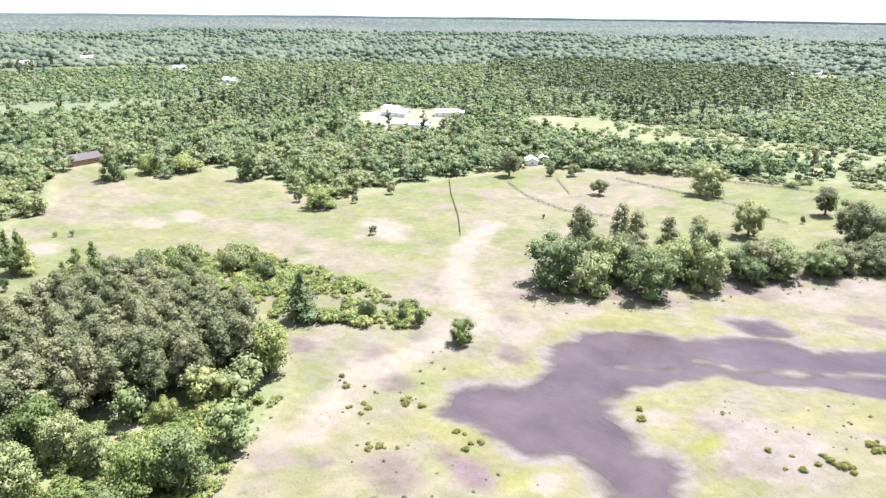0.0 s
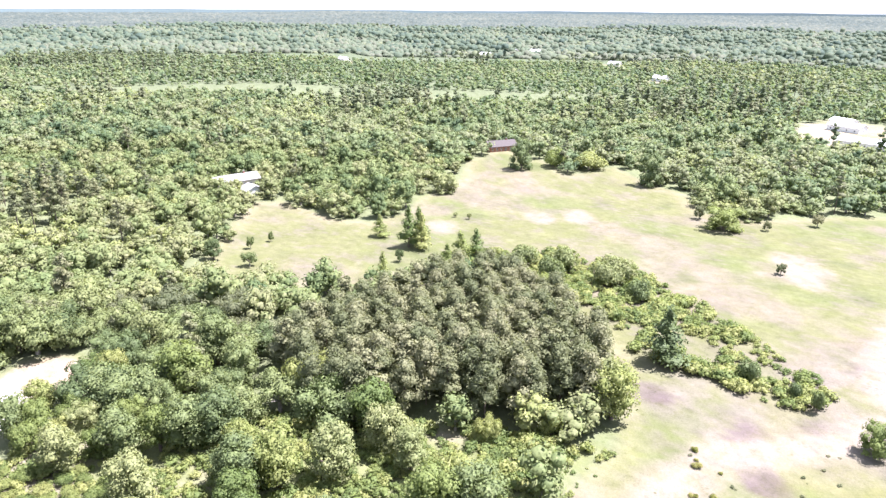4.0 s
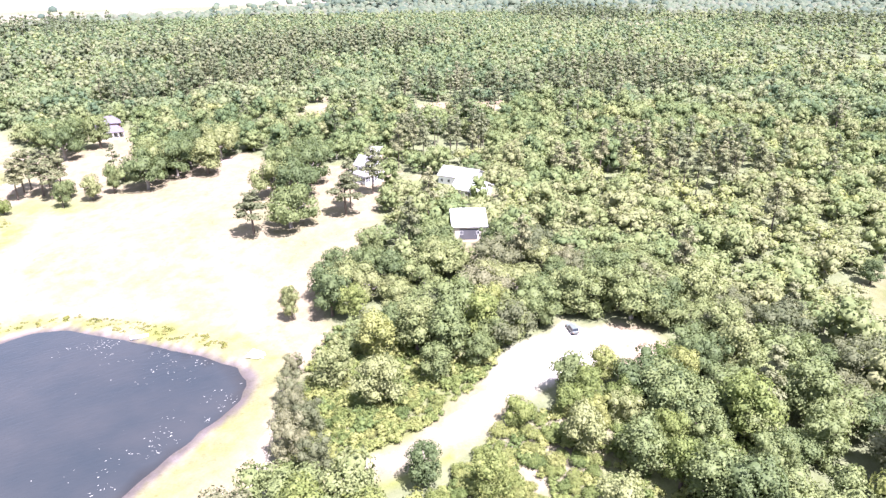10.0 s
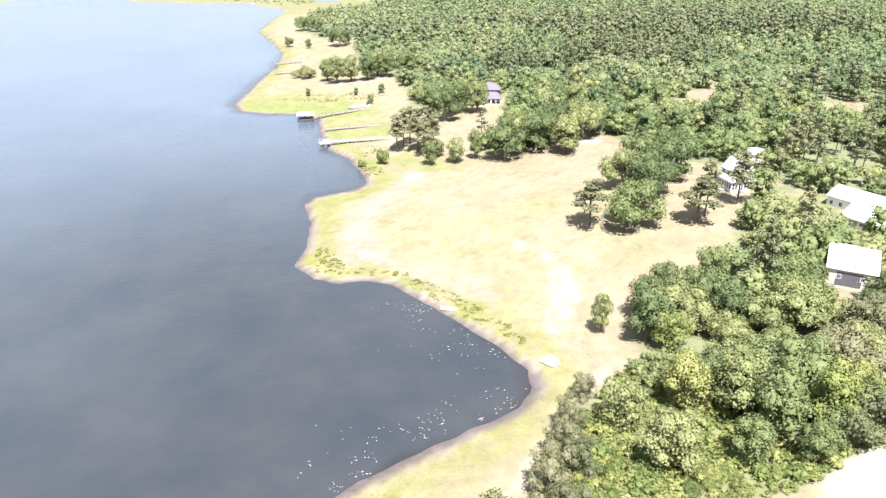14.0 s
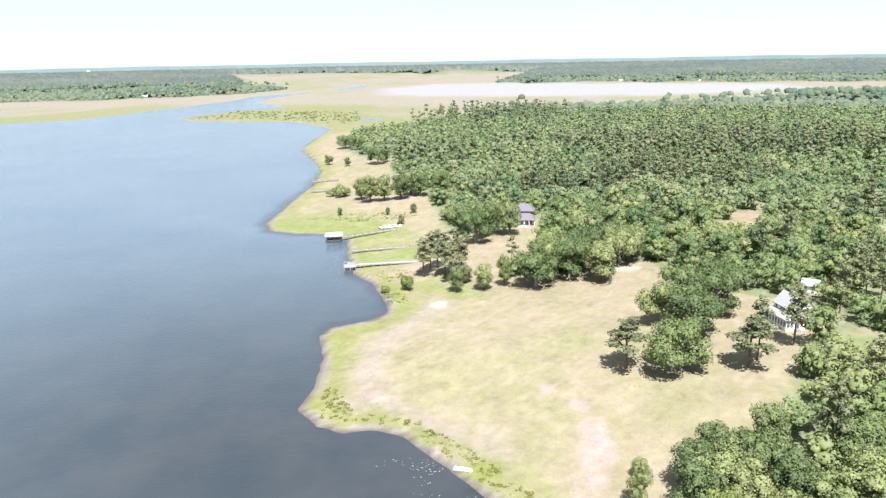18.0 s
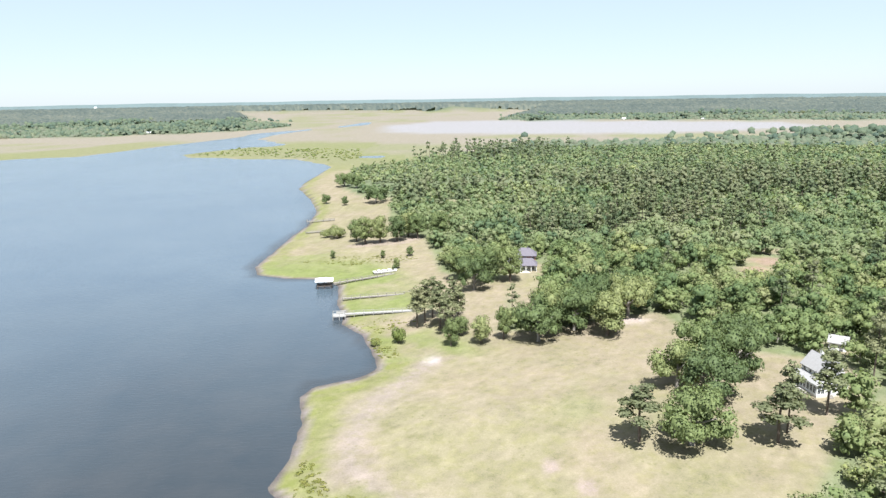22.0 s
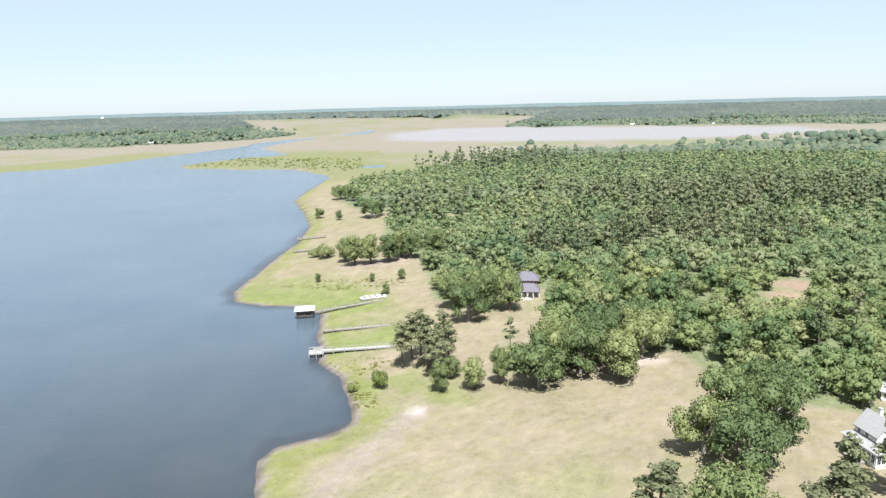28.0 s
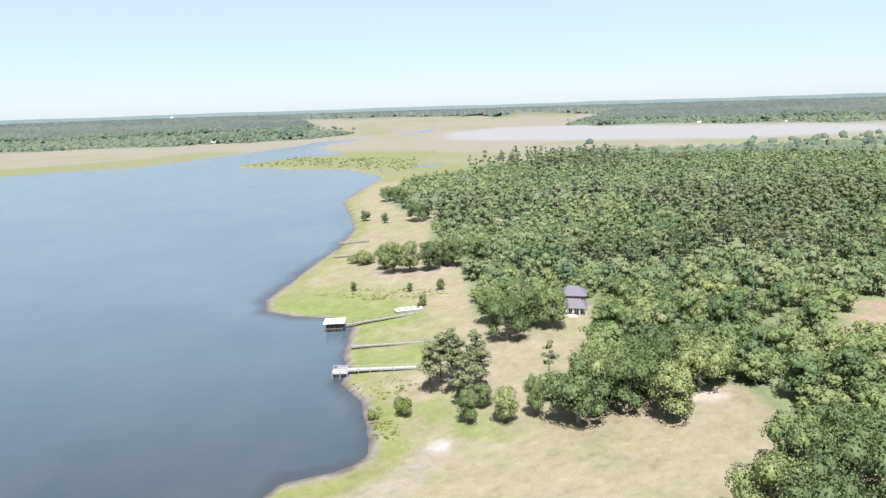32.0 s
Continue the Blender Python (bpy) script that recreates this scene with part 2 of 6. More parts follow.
# ---------------------------------------------------------------- plan
SHORE_NEAR = [(-463, -84), (23, 64), (50, 83), (64, 94.5), (75, 101.5), (87, 108), (95, 112.5), (98.6, 118), (98.8, 126), (94, 137), (87, 146), (78, 158), (70, 169), (62, 173), (54, 172),
              (47, 175), (41, 184), (43, 197), (42, 218), (38, 235), (41, 243), (51, 247), (57, 251), (60, 257), (58, 265), (55, 277), (51, 290), (41, 304),
              (41, 314), (35, 331), (34, 346), (31, 362), (19, 375), (2, 378), (-15, 386), (-20, 403), (-19, 444), (-18, 483)]
SHORE_FAR = [(-15, 524), (-19, 584), (-35, 648), (-63, 732), (-67, 784), (-66, 866), (-64, 960), (-132, 1061), (-273, 1109), (-344, 1152), (-350, 1178), (-345, 1201), (-283, 1346), (-187, 1344),
             (-236, 1415), (-331, 1593), (-335, 1756), (-305, 1940), (-230, 2255), (-205, 2470), (-165, 2480), (-159, 2331), (-192, 2233), (-308, 2028), (-405, 1855), (-393, 1714), (-462, 1440), (-502, 1260),
             (-506, 1190), (-604, 1144), (-675, 1085), (-951, 756), (-2259, 301), (-2245, -390)]
LAKE = SHORE_NEAR + SHORE_FAR
POND = [(118, -87), (124, -96), (122, -103), (115, -111), (116, -123), (127, -135), (128, -149), (118, -165), (107, -168), (102, -179), (96, -190), (81, -193), (65, -218),
        (30, -252), (10, -217), (55, -189), (72, -177), (82, -166), (91, -160), (99, -141), (101, -129), (97, -120), (87, -117), (80, -111), (75, -116), (66, -105), (74, -99), (90, -102), (95, -93), (109, -93)]
POOL = [(109, -193), (102, -202), (94, -199), (100, -191)]
POOL_SPIT = [(-48, 1102), (-7, 1105), (-1, 1062), (-42, 1064)]
BAY = [(-100, 2200), (40, 2480), (250, 2470), (420, 2370), (736, 2250), (1050, 2060), (1000, 1760), (783, 1640), (534, 1587), (331, 1630), (88, 1694), (-74, 1790)]
# open land: lake meadow, the eastern pasture with the marsh, clearings
MEADOW = [(-463, -84), (61, 74), (89, 84), (98, 98), (107, 112), (116, 117), (124, 125), (127, 138), (153, 160), (168, 178), (183, 201), (206, 221), (204, 237), (183, 246),
          (170, 250), (164, 289), (144, 285), (120, 278), (102, 284), (108, 303), (112, 345), (95, 352), (80, 374), (77, 405), (71, 442), (53, 481), (45, 508), (41, 559),
          (37, 636), (8, 657), (-15, 715), (-31, 797), (-30, 920), (10, 948), (-106, 1441), (-958, 1092), (-852, 499)]
PASTURE_EAST = [(240, 25), (246, 52), (262, 61), (294, 62), (341, 62), (345, 48), (317, 22), (311, 3), (328, -11), (351, -17), (387, -40), (429, -46), (453, -67), (428, -89),
                (394, -97), (412, -128), (380, -136), (356, -149), (326, -144), (311, -161), (316, -198), (317, -233), (314, -265), (311, -299), (288, -306), (276, -338), (247, -354),
                (222, -376), (165, -437), (73, -509), (-269, -390), (-275, -94), (6, -25), (103, -36), (121, -28), (131, -43), (149, -60), (174, -65), (196, -67), (223, -58), (238, -42), (252, -21), (236, 4)]
MARSH_FLATS = [(10, 939), (91, 1133), (242, 1284), (366, 1275), (506, 1290), (608, 1330), (743, 1400), (1250, 1620), (1600, 1760), (1500, 1980), (1118, 2161), (909, 2245), (619, 2386), (377, 2422),
               (277, 2552), (304, 2645), (420, 3100), (520, 3600), (640, 3850), (377, 3927), (-86, 4103), (-581, 4150), (-1055, 4158), (-1300, 4200), (-1026, 3831), (-798, 3247), (-784, 2979), (-574, 2451),
               (-400, 2300), (-417, 2212), (-467, 2015), (-649, 1859), (-850, 1800), (-1043, 1743), (-1167, 1707), (-2276, 1300), (-2259, 301), (-628, 945), (-314, 1146)]
PLANTATION = [(399, -505), (366, -558), (361, -639), (376, -741), (657, -1216), (1004, -1495), (945, -968), (952, -796), (650, -628), (452, -529)]
BACK_FIELD = [(400, -405), (298, -424), (275, -455), (211, -460), (150, -500), (150, -540), (219, -520), (288, -512), (347, -530), (380, -500), (440, -465)]
VILLAGE = [(497, -275), (551, -311), (579, -355), (531, -386), (447, -329), (452, -295)]
LOT = [(142, 84), (154, 90), (159, 90), (166, 89), (172, 92), (174, 85), (179, 83), (178, 79), (171, 76), (161, 75), (150, 75), (143, 78)]
DRIVE = [(146, 80), (136.4, 78), (126, 75), (116, 74), (106, 75), (97, 74)]
PINE_GROVE = [(219, -12), (234, -23), (236, -39), (222, -55), (196, -64), (176, -64), (158, -58), (155, -50), (154, -40), (155, -31), (159, -22), (159, -11), (157, 1), (164, 14), (183, 22), (207, 6)]
VINES = [(107, 110), (126, 128), (144, 100), (158, 94), (139, 84), (116, 76), (100, 74), (91, 84)]
SHRUB_SOUTH = [(100, 60), (116, 64), (134, 70), (159, 66), (171, 40), (162, 14), (156, 2), (158, -12), (157, -24), (153, -32), (152, -42), (153, -54), (148, -58), (131, -42), (121, -30), (107, -24), (62, 25)]


# mud banks and islets in the marsh pond: two ends and the half width
MUD_BANKS = [((107.6, -115), (110, -113.2), 1.6), ((100.6, -152), (99.6, -152.8), 1.3), ((109, -141), (103, -148), 1.1), ((96, -103.8), (94.6, -104.4), 1.1),
             ((99, -123), (100, -133), 2.0), ((100, -133), (92, -146), 3.0), ((92, -146), (82, -154), 3.8), ((82, -154), (66, -168), 4.2), ((98.4, -163), (90, -167), 2.2), ((90, -167), (78, -179), 2.6),
             ((78, -179), (62, -199), 1.2), ((108, -168), (101, -181), 2.0)]


def inside_distance(poly, x, y):
    """Signed distance to a closed outline: positive inside."""
    p = np.array(poly, float)
    q = np.roll(p, -1, 0)
    best, odd = np.full(x.shape, 1e9), np.zeros(x.shape, bool)
    for (ax, ay), (bx, by) in zip(p, q):
        ex, ey = bx - ax, by - ay
        t = np.clip(((x - ax) * ex + (y - ay) * ey) / (ex * ex + ey * ey), 0, 1)
        best = np.minimum(best, (x - ax - t * ex) ** 2 + (y - ay - t * ey) ** 2)
        if ey:
            odd ^= ((ay > y) != (by > y)) & (x < ax + (y - ay) / ey * ex)
    return np.where(odd, 1, -1) * np.sqrt(best)


def line_distance(line, x, y):
    best = np.full(x.shape, 1e9)
    for (ax, ay), (bx, by) in zip(line, line[1:]):
        ex, ey = bx - ax, by - ay
        t = np.clip(((x - ax) * ex + (y - ay) * ey) / (ex * ex + ey * ey), 0, 1)
        best = np.minimum(best, (x - ax - t * ex) ** 2 + (y - ay - t * ey) ** 2)
    return np.sqrt(best)


def step(a, b, v):
    t = np.clip((v - a) / (b - a), 0, 1)
    return t * t * (3 - 2 * t)


WAVES = np.random.default_rng(5).uniform(-1, 1, (24, 3))


def swell(x, y, size, k=0):
    """Smooth uneven field, about -1 to 1, of features that many metres across."""
    out = 0
    for i, (a, b, c) in enumerate(np.roll(WAVES, k, 0)[:10]):
        f = (1.0 + 0.35 * i) * 2.2 / size
        out = out + np.sin(f * (a * x + b * y) + 9 * c + 1.7 * np.sin(f * 0.6 * (b * x - a * y) + k)) / (1 + 0.3 * i)
    return out / 3.0


def water_distance(x, y):
    """Distance to the nearest water's edge: negative on water."""
    wob = 1.3 * swell(x, y, 9, 3)
    d = np.minimum(-inside_distance(LAKE, x, y), -inside_distance(POND, x, y) + wob * 0.8)
    d = np.minimum(d, np.minimum(-inside_distance(POOL, x, y), -inside_distance(POOL_SPIT, x, y)))
    for a, b, r in MUD_BANKS:
        d = np.where(y < 0, np.maximum(d, r - line_distance([a, b], x, y) + wob * 0.9), d)
    return d + wob * 0.5


def land_height(x, y):
    d = -inside_distance(LAKE, x, y)
    w = water_distance(x, y)
    hill = 6.5 * step(12, 115, d) * step(40, 130, y) * (1 - step(500, 900, y)) + 3.5 * step(330, 480, x) * (1 - step(900, 1200, y))
    rise = 0.07 * np.clip(w, -25, 9) + 1.0 * step(8, 60, w) * (1 - step(900, 1200, y))
    return rise + np.where(w > 0, hill * step(0, 15, w), 0)


def grade(x, y):
    return float(land_height(np.array([float(x)]), np.array([float(y)]))[0])


# ---------------------------------------------------------------- ground and water
def spaced(lo, fine_lo, fine_hi, hi, fine, growth):
    mid = list(np.arange(fine_lo, fine_hi, fine))
    out, s, v = [], fine, mid[-1]
    while v < hi:
        s *= growth
        v += s
        out.append(v)
    low, s, v = [], fine, fine_lo
    while v > lo:
        s *= growth
        v -= s
        low.append(v)
    return np.array(low[::-1] + mid + out)


def sheet(name, verts, faces, material, attribute=None):
    me = bpy.data.meshes.new(name)
    me.from_pydata(verts, [], faces)
    me.materials.append(material)
    if attribute:
        key, kind, values = attribute
        me.attributes.new(key, kind, "POINT").data.foreach_set("color" if kind == "FLOAT_COLOR" else "value", np.ascontiguousarray(values, dtype=np.float32).ravel())
    return me


CLEARINGS = [(178, 75, 9), (119, 346, 11), (118, 328, 11), (119, 311, 9), (185.4, 149, 7), (177, 139, 5), (217.3, 194.7, 10), (211.2, 180.0, 9), (201, 199, 9), (206, 205, 7), (366, 76, 9), (458, -67, 10), (447, -68, 6), (121, 365, 10), (123, 354, 8),
             (209, 248, 6), (152, 280, 6), (241, 365, 12), (228, 350, 9), (214, 336, 6), (193, 332, 6), (290, 322, 15), (306, 318, 15), (322, 311, 14), (259, 292, 6), (93, 579, 14), (850, 650, 34), (900, 640, 32), (1470, 272, 26),
             (432, -434, 26), (1453, -205, 24), (1433, -244, 24), (1400, -225, 26), (1120, -318, 20), (1090, -308, 16), (1740, -690, 22), (1318, -137, 20), (880, -310, 16), (556, -1060, 34), (545, -1120, 34), (500, -1105, 40), (470, -1120, 36), (1122, 98, 14), (594, 452, 9), (320, -305, 11), (253, 389, 7), (205, 346, 5)]


def forest_mask(x, y):
    """How far inside the woods a place is, in metres."""
    m = np.full(x.shape, 1e3)
    for poly in (MEADOW, PASTURE_EAST, MARSH_FLATS, BACK_FIELD, VILLAGE, LOT):
        m = np.minimum(m, -inside_distance(poly, x, y))
    m = np.minimum(m, line_distance(DRIVE, x, y) - 5.5)
    m = np.minimum(m, -inside_distance(LAKE, x, y) - 4)
    for cx, cy, r in CLEARINGS:
        m = np.minimum(m, np.hypot(x - cx, y - cy) - r)
    return np.maximum(m, inside_distance(PINE_GROVE, x, y))


def wooded_rise(x, y):
    """Far off, the close woods stand on slightly higher land."""
    r = np.hypot(x - 110, y - 60)
    return step(5, 60, forest_mask(x, y)) * (2.5 * step(850, 1200, r) + 5.0 * step(1600, 2600, r) + 26.0 * step(2600, 4500, r))


TRACK = [(129, -58), (146, -80), (147, -99), (156, -129), (185, -140), (211, -168), (231, -196)]
SHORE_TRACK = [(92, 158), (80, 170), (66, 180), (58, 196), (58, 215), (65, 236), (73, 252), (78, 262)]
SHORE_PATH = [(84, 76), (90, 88), (97, 99), (104, 111), (116, 123)]


def cover_colours(x, y):
    """What grows or lies on the ground at each place."""
    d, w, wood = -inside_distance(LAKE, x, y), water_distance(x, y), forest_mask(x, y)
    n1, n2, n3, n4 = swell(x, y, 60, 1), swell(x, y, 22, 4), swell(x, y, 9, 7), swell(x, y, 5, 11)
    rng = np.random.default_rng(2)
    mottle = rng.normal(0, 0.35, len(x))
    col = np.empty((len(x), 3))
    col[:] = (0.230, 0.199, 0.132)

    def lay(c, f):
        f = np.clip(f, 0, 1)[:, None]
        col[:] = col * (1 - f) + np.array(c) * f

    def spot(c, cx, cy, rx, ry, strength=1.0):
        lay(c, (1 - step(0.55, 1.15, np.hypot((x - cx) / rx, (y - cy) / ry) + 0.22 * n3 + 0.15 * n4)) * strength)

    lay((0.206, 0.196, 0.108), step(-0.3, 0.7, n1 + 0.3 * n3) * 0.65)
    lay((0.245, 0.215, 0.148), step(0.2, 0.8, n2 + 0.3 * n4) * 0.5)
    lay((0.178, 0.186, 0.086), step(0.35, 0.9, swell(x, y, 34, 14) + 0.25 * n4) * 0.45)
    # eastern pasture: greener, with bleached and purple-brown strips
    east = step(-5, 10, inside_distance(PASTURE_EAST, x, y))
    lay((0.172, 0.182, 0.080), east * 0.88)
    lay((0.150, 0.175, 0.070), east * step(0.0, 0.7, swell(x, y, 70, 9) + 0.25 * n3) * 0.7)
    lay((0.225, 0.195, 0.145), east * step(0.1, 0.7, swell(x, y, 42, 12) + 0.3 * n3) * 0.75)
    lay((0.125, 0.140, 0.065), east * step(0.4, 0.8, swell(x, y, 17, 20) + 0.4 * n4) * 0.55)
    lay((0.19, 0.165, 0.135), east * step(0.3, 0.8, swell(x, y, 12, 16) + mottle) * 0.5)
    for cx, cy, rx, ry in ((139, -133, 12, 6), (133, -156, 10, 8), (258, -156, 14, 9), (244, -150, 12, 7), (321, -87, 14, 8), (320, -70, 10, 8), (305, -25, 10, 8), (99, -229, 10, 12), (96, -260, 8, 9)):
        spot((0.275, 0.235, 0.19), cx, cy, rx, ry, 0.8)
    low = east * (1 - step(45, 80, w)) * (y < -30)
    lay((0.222, 0.196, 0.160), low * step(-0.7, 0.3, n2 + 0.4 * n3) * 0.75)
    lay((0.205, 0.195, 0.108), low * step(0.2, 0.65, swell(x, y, 24, 15) + 0.35 * n4) * 0.65)
    lay((0.150, 0.118, 0.112), low * step(0.42, 0.75, swell(x, y, 20, 18) + 0.3 * n3) * 0.8)
    lay((0.13, 0.135, 0.065), low * step(0.6, 1.2, n3 + mottle) * 0.5)
    rim = low * step(2.5, 5.0, w + 1.2 * n3) * (1 - step(9, 15, w + 4 * n2 + 2 * n4))
    lay((0.205, 0.196, 0.096), rim * step(-0.7, 0.1, swell(x, y, 30, 6) + 0.4 * n4) * 0.8)
    for cx, cy, rx, ry in ((128, -164, 10, 9), (98, -192, 7, 8), (78, -206, 10, 8), (66, -157, 4, 10), (56, -169, 6, 8), (75, -98, 9, 7), (88, -82, 7, 5), (110, -84, 9, 8), (118, -72, 8, 7)):
        spot((0.212, 0.203, 0.092), cx, cy, rx, ry, 0.75)
    spot((0.210, 0.202, 0.090), 85, -128.5, 7.5, 8.5, 0.85), spot((0.235, 0.210, 0.178), 86, -128, 4.5, 5.0, 0.9)
    spot((0.215, 0.192, 0.160), 62, -138, 15, 13, 0.85), spot((0.285, 0.24, 0.225), 84, -89, 4, 4, 0.8), spot((0.165, 0.122, 0.125), 95, -78, 7, 4.5, 0.9)
    spot((0.16, 0.12, 0.12), 104, -64, 10, 7, 0.7), spot((0.19, 0.205, 0.05), 73, -128, 2.4, 8, 0.9), spot((0.19, 0.2, 0.06), 88, -84, 2.5, 5, 0.8)
    tr = line_distance(TRACK, x, y) + 2.5 * n3 + 1.5 * n4
    lay((0.27, 0.235, 0.185), (1 - step(2.5, 8.5, tr)) * 0.85)
    # the lake meadow's own marks
    lay((0.24, 0.21, 0.165), (1 - step(1.0, 3.2, line_distance(SHORE_TRACK, x, y) + 0.6 * n4)) * 0.8)
    lay((0.24, 0.205, 0.165), (1 - step(3, 9, line_distance(SHORE_TRACK, x, y) + 2 * n3)) * 0.6)
    lay((0.27, 0.24, 0.19), (1 - step(0.8, 2.2, line_distance(SHORE_PATH, x, y))) * 0.8)
    spot((0.38, 0.34, 0.31), 78, 262, 3.6, 4.6, 0.8)
    for cx, cy, r in ((115, 178, 3.0), (116, 168, 4.0), (115, 159, 5.0), (108, 188, 2.5), (112, 150, 3.0), (108, 141, 2.5)):
        spot((0.29, 0.235, 0.205), cx, cy, r, r * 1.6, 0.75)
    spot((0.26, 0.215, 0.175), 48, 440, 28, 9, 0.8)
    # wet margins: pale mud, then a bright green strip
    near = (y < 900) & (y > -600)
    cove = np.where(y < -20, 0.4, 1.0)
    green = step(2.0, 3.6, w + n3) * (1 - step(7, 14, w + 4 * n2 + 1.5 * n4))
    lay((0.165, 0.178, 0.062), np.where(near, green, 0) * (0.45 + 0.4 * step(-0.4, 0.5, n2 + 0.4 * n4)) * cove)
    lay((0.150, 0.166, 0.046), np.where(near, green * step(0.1, 0.9, n3 + mottle), 0) * 0.7 * cove)
    lawn = np.where((y > 262) & (y < 425) & (d > 4), step(-0.5, 0.3, swell(x, y, 48, 1) + 0.3 * n3) * (1 - step(26, 46, d)), 0)
    lay((0.158, 0.184, 0.064), lawn * (0.6 + 0.35 * step(-0.2, 0.6, n2)))
    wide = np.where(y < -20, 1.0 + 1.5 * step(-0.6, 0.4, swell(x, y, 26, 3)), 1.0)
    lay((0.200, 0.180, 0.160), np.where(near, 1 - step(1.5, 3.2, (w + 0.9 * n3) / wide), 0) * 0.9)
    lay((0.070, 0.060, 0.056), np.where(near, 1 - step(0.3, 2.2, w + 0.5 * n4 - 0.8 * (y < 125)), 0) * 0.8)
    # distant marsh
    flats = step(-30, 30, inside_distance(MARSH_FLATS, x, y))
    lay((0.208, 0.188, 0.146), flats)
    lay((0.165, 0.175, 0.085), flats * step(0.0, 0.6, swell(x, y, 190, 2)) * 0.7)
    lay((0.16, 0.17, 0.075), np.where((d > 0) & (d < 150) & (y > 900), 0.75, 0) * (1 - step(1360, 1480, y + 40 * n1 + 0.25 * x)))
    # woods floor, tracks, gravel, bare earth
    lay((0.150, 0.170, 0.088), step(-2, 3, wood))
    lay((0.105, 0.130, 0.076), step(-2, 3, wood) * step(450, 900, np.hypot(x - 110, y - 60)))
    lay((0.155, 0.172, 0.085), step(-8, 8, inside_distance(BACK_FIELD, x, y)) * 0.8)
    lay((0.30, 0.27, 0.22), step(-10, 10, inside_distance(VILLAGE, x, y)) * step(-0.2, 0.5, swell(x, y, 40, 5)) * 0.7)
    lay((0.238, 0.234, 0.232), step(-40, 40, inside_distance(BAY, x, y) + 25 * swell(x, y, 120, 4)))
    thick = step(0, 4, np.maximum(inside_distance(VINES, x, y), inside_distance(SHRUB_SOUTH, x, y)))
    lay((0.165, 0.180, 0.080), thick * 0.85)
    lay((0.230, 0.205, 0.145), thick * step(0.2, 0.6, n2 + 0.3 * n4) * 0.8)
    for cx, cy, r in ((242, 365, 12), (228, 350, 9)):
        spot((0.245, 0.182, 0.132), cx, cy, r * 0.8, r * 0.8, 0.9)
    for cx, cy, rx, ry in ((302, 331, 11, 8), (320, 325, 11, 8), (338, 318, 9, 7), (262, 293, 6, 6), (215, 336, 6, 5), (193, 331, 6, 5)):
        spot((0.25, 0.185, 0.135), cx, cy, rx, ry, 0.9)
    spot((0.34, 0.29, 0.24), 152, 281, 7, 5, 0.95)
    spot((0.14, 0.17, 0.07), 204, 200, 12, 10, 0.8)
    lay((0.43, 0.41, 0.37), step(-1.5, 1.0, inside_distance(LOT, x, y) + 0.8 * n3) * (0.9 + 0.1 * n4))
    spot((0.30, 0.235, 0.175), 179, 75, 11, 11, 0.9)
    dr = line_distance(DRIVE, x, y)
    lay((0.43, 0.41, 0.36), (1 - step(1.5, 2.8, dr + 0.7 * n3)) * step(116, 126, x))
    lay((0.22, 0.205, 0.145), (1 - step(2.4, 3.8, dr + 0.5 * n3)) * (1 - step(118, 128, x)))
    lay((0.15, 0.175, 0.05), np.where(x < 122, step(3.2, 4.2, dr) * (1 - step(5.5, 8.0, dr)), 0) * 0.8)
    return col * np.array((0.80, 0.783, 0.815)) * (1.0 - 0.20 * east)[:, None] * (1 + 0.14 * mottle[:, None] * (np.hypot(x - 110, y - 60) < 700)[:, None])


def build_ground():
    xs, ys = spaced(-4600, -25, 340, 4700, 2.1, 1.06), spaced(-4600, -250, 410, 4800, 2.1, 1.06)
    gx, gy = np.meshgrid(xs, ys)
    x, y = gx.ravel(), gy.ravel()
    z = land_height(x, y) + wooded_rise(x, y) + 0.12 * swell(x, y, 14, 6) * (water_distance(x, y) > 3)
    w, h = len(xs), len(ys)
    i = np.arange(w * h).reshape(h, w)
    quads = np.stack([i[:-1, :-1], i[:-1, 1:], i[1:, 1:], i[1:, :-1]], -1).reshape(-1, 4)
    col = np.concatenate([cover_colours(x, y), np.ones((len(x), 1))], 1)
    me = sheet("ground", np.stack([x, y, z], 1), quads.tolist(), GROUND, ("cover", "FLOAT_COLOR", col))
    me.polygons.foreach_set("use_smooth", np.ones(len(quads), bool))
    tagged(new("ground", me), "dry meadow, marsh and woodland floor round a lake", "ground", kind="structure")
    xs, ys = spaced(-4600, -40, 130, 2400, 3.0, 1.12), spaced(-1200, -215, 420, 3200, 3.0, 1.12)
    gx, gy = np.meshgrid(xs, ys)
    x, y = gx.ravel(), gy.ravel()
    w, h = len(xs), len(ys)
    i = np.arange(w * h).reshape(h, w)
    quads = np.stack([i[:-1, :-1], i[:-1, 1:], i[1:, 1:], i[1:, :-1]], -1).reshape(-1, 4)
    d = water_distance(x, y)
    quads = quads[(d[quads] < 12).any(1)]
    # shore shallows; the wide southern term paints the low sheen of steep views
    shallow_low_sheen = np.maximum(np.where(y < 150, 1.0, 0.75) * step(-9, -0.5, d + 4 * swell(x, y, 30, 2)), 0.85 * step(-280, -8, d + 14 * swell(x, y, 60, 2)) * (1 - step(140, 430, y))) * np.where(y < 600, 1, 0.2)
    shallow_low_sheen = np.where(y < -20, 2.0, shallow_low_sheen)
    me = sheet("water", np.stack([x, y, 0 * x], 1), quads.tolist(), WATER, ("shallow_low_sheen", "FLOAT", shallow_low_sheen))
    tagged(new("water", me), "calm dark lake and marsh pools with fine ripples", "lake", kind="structure")


build_ground()


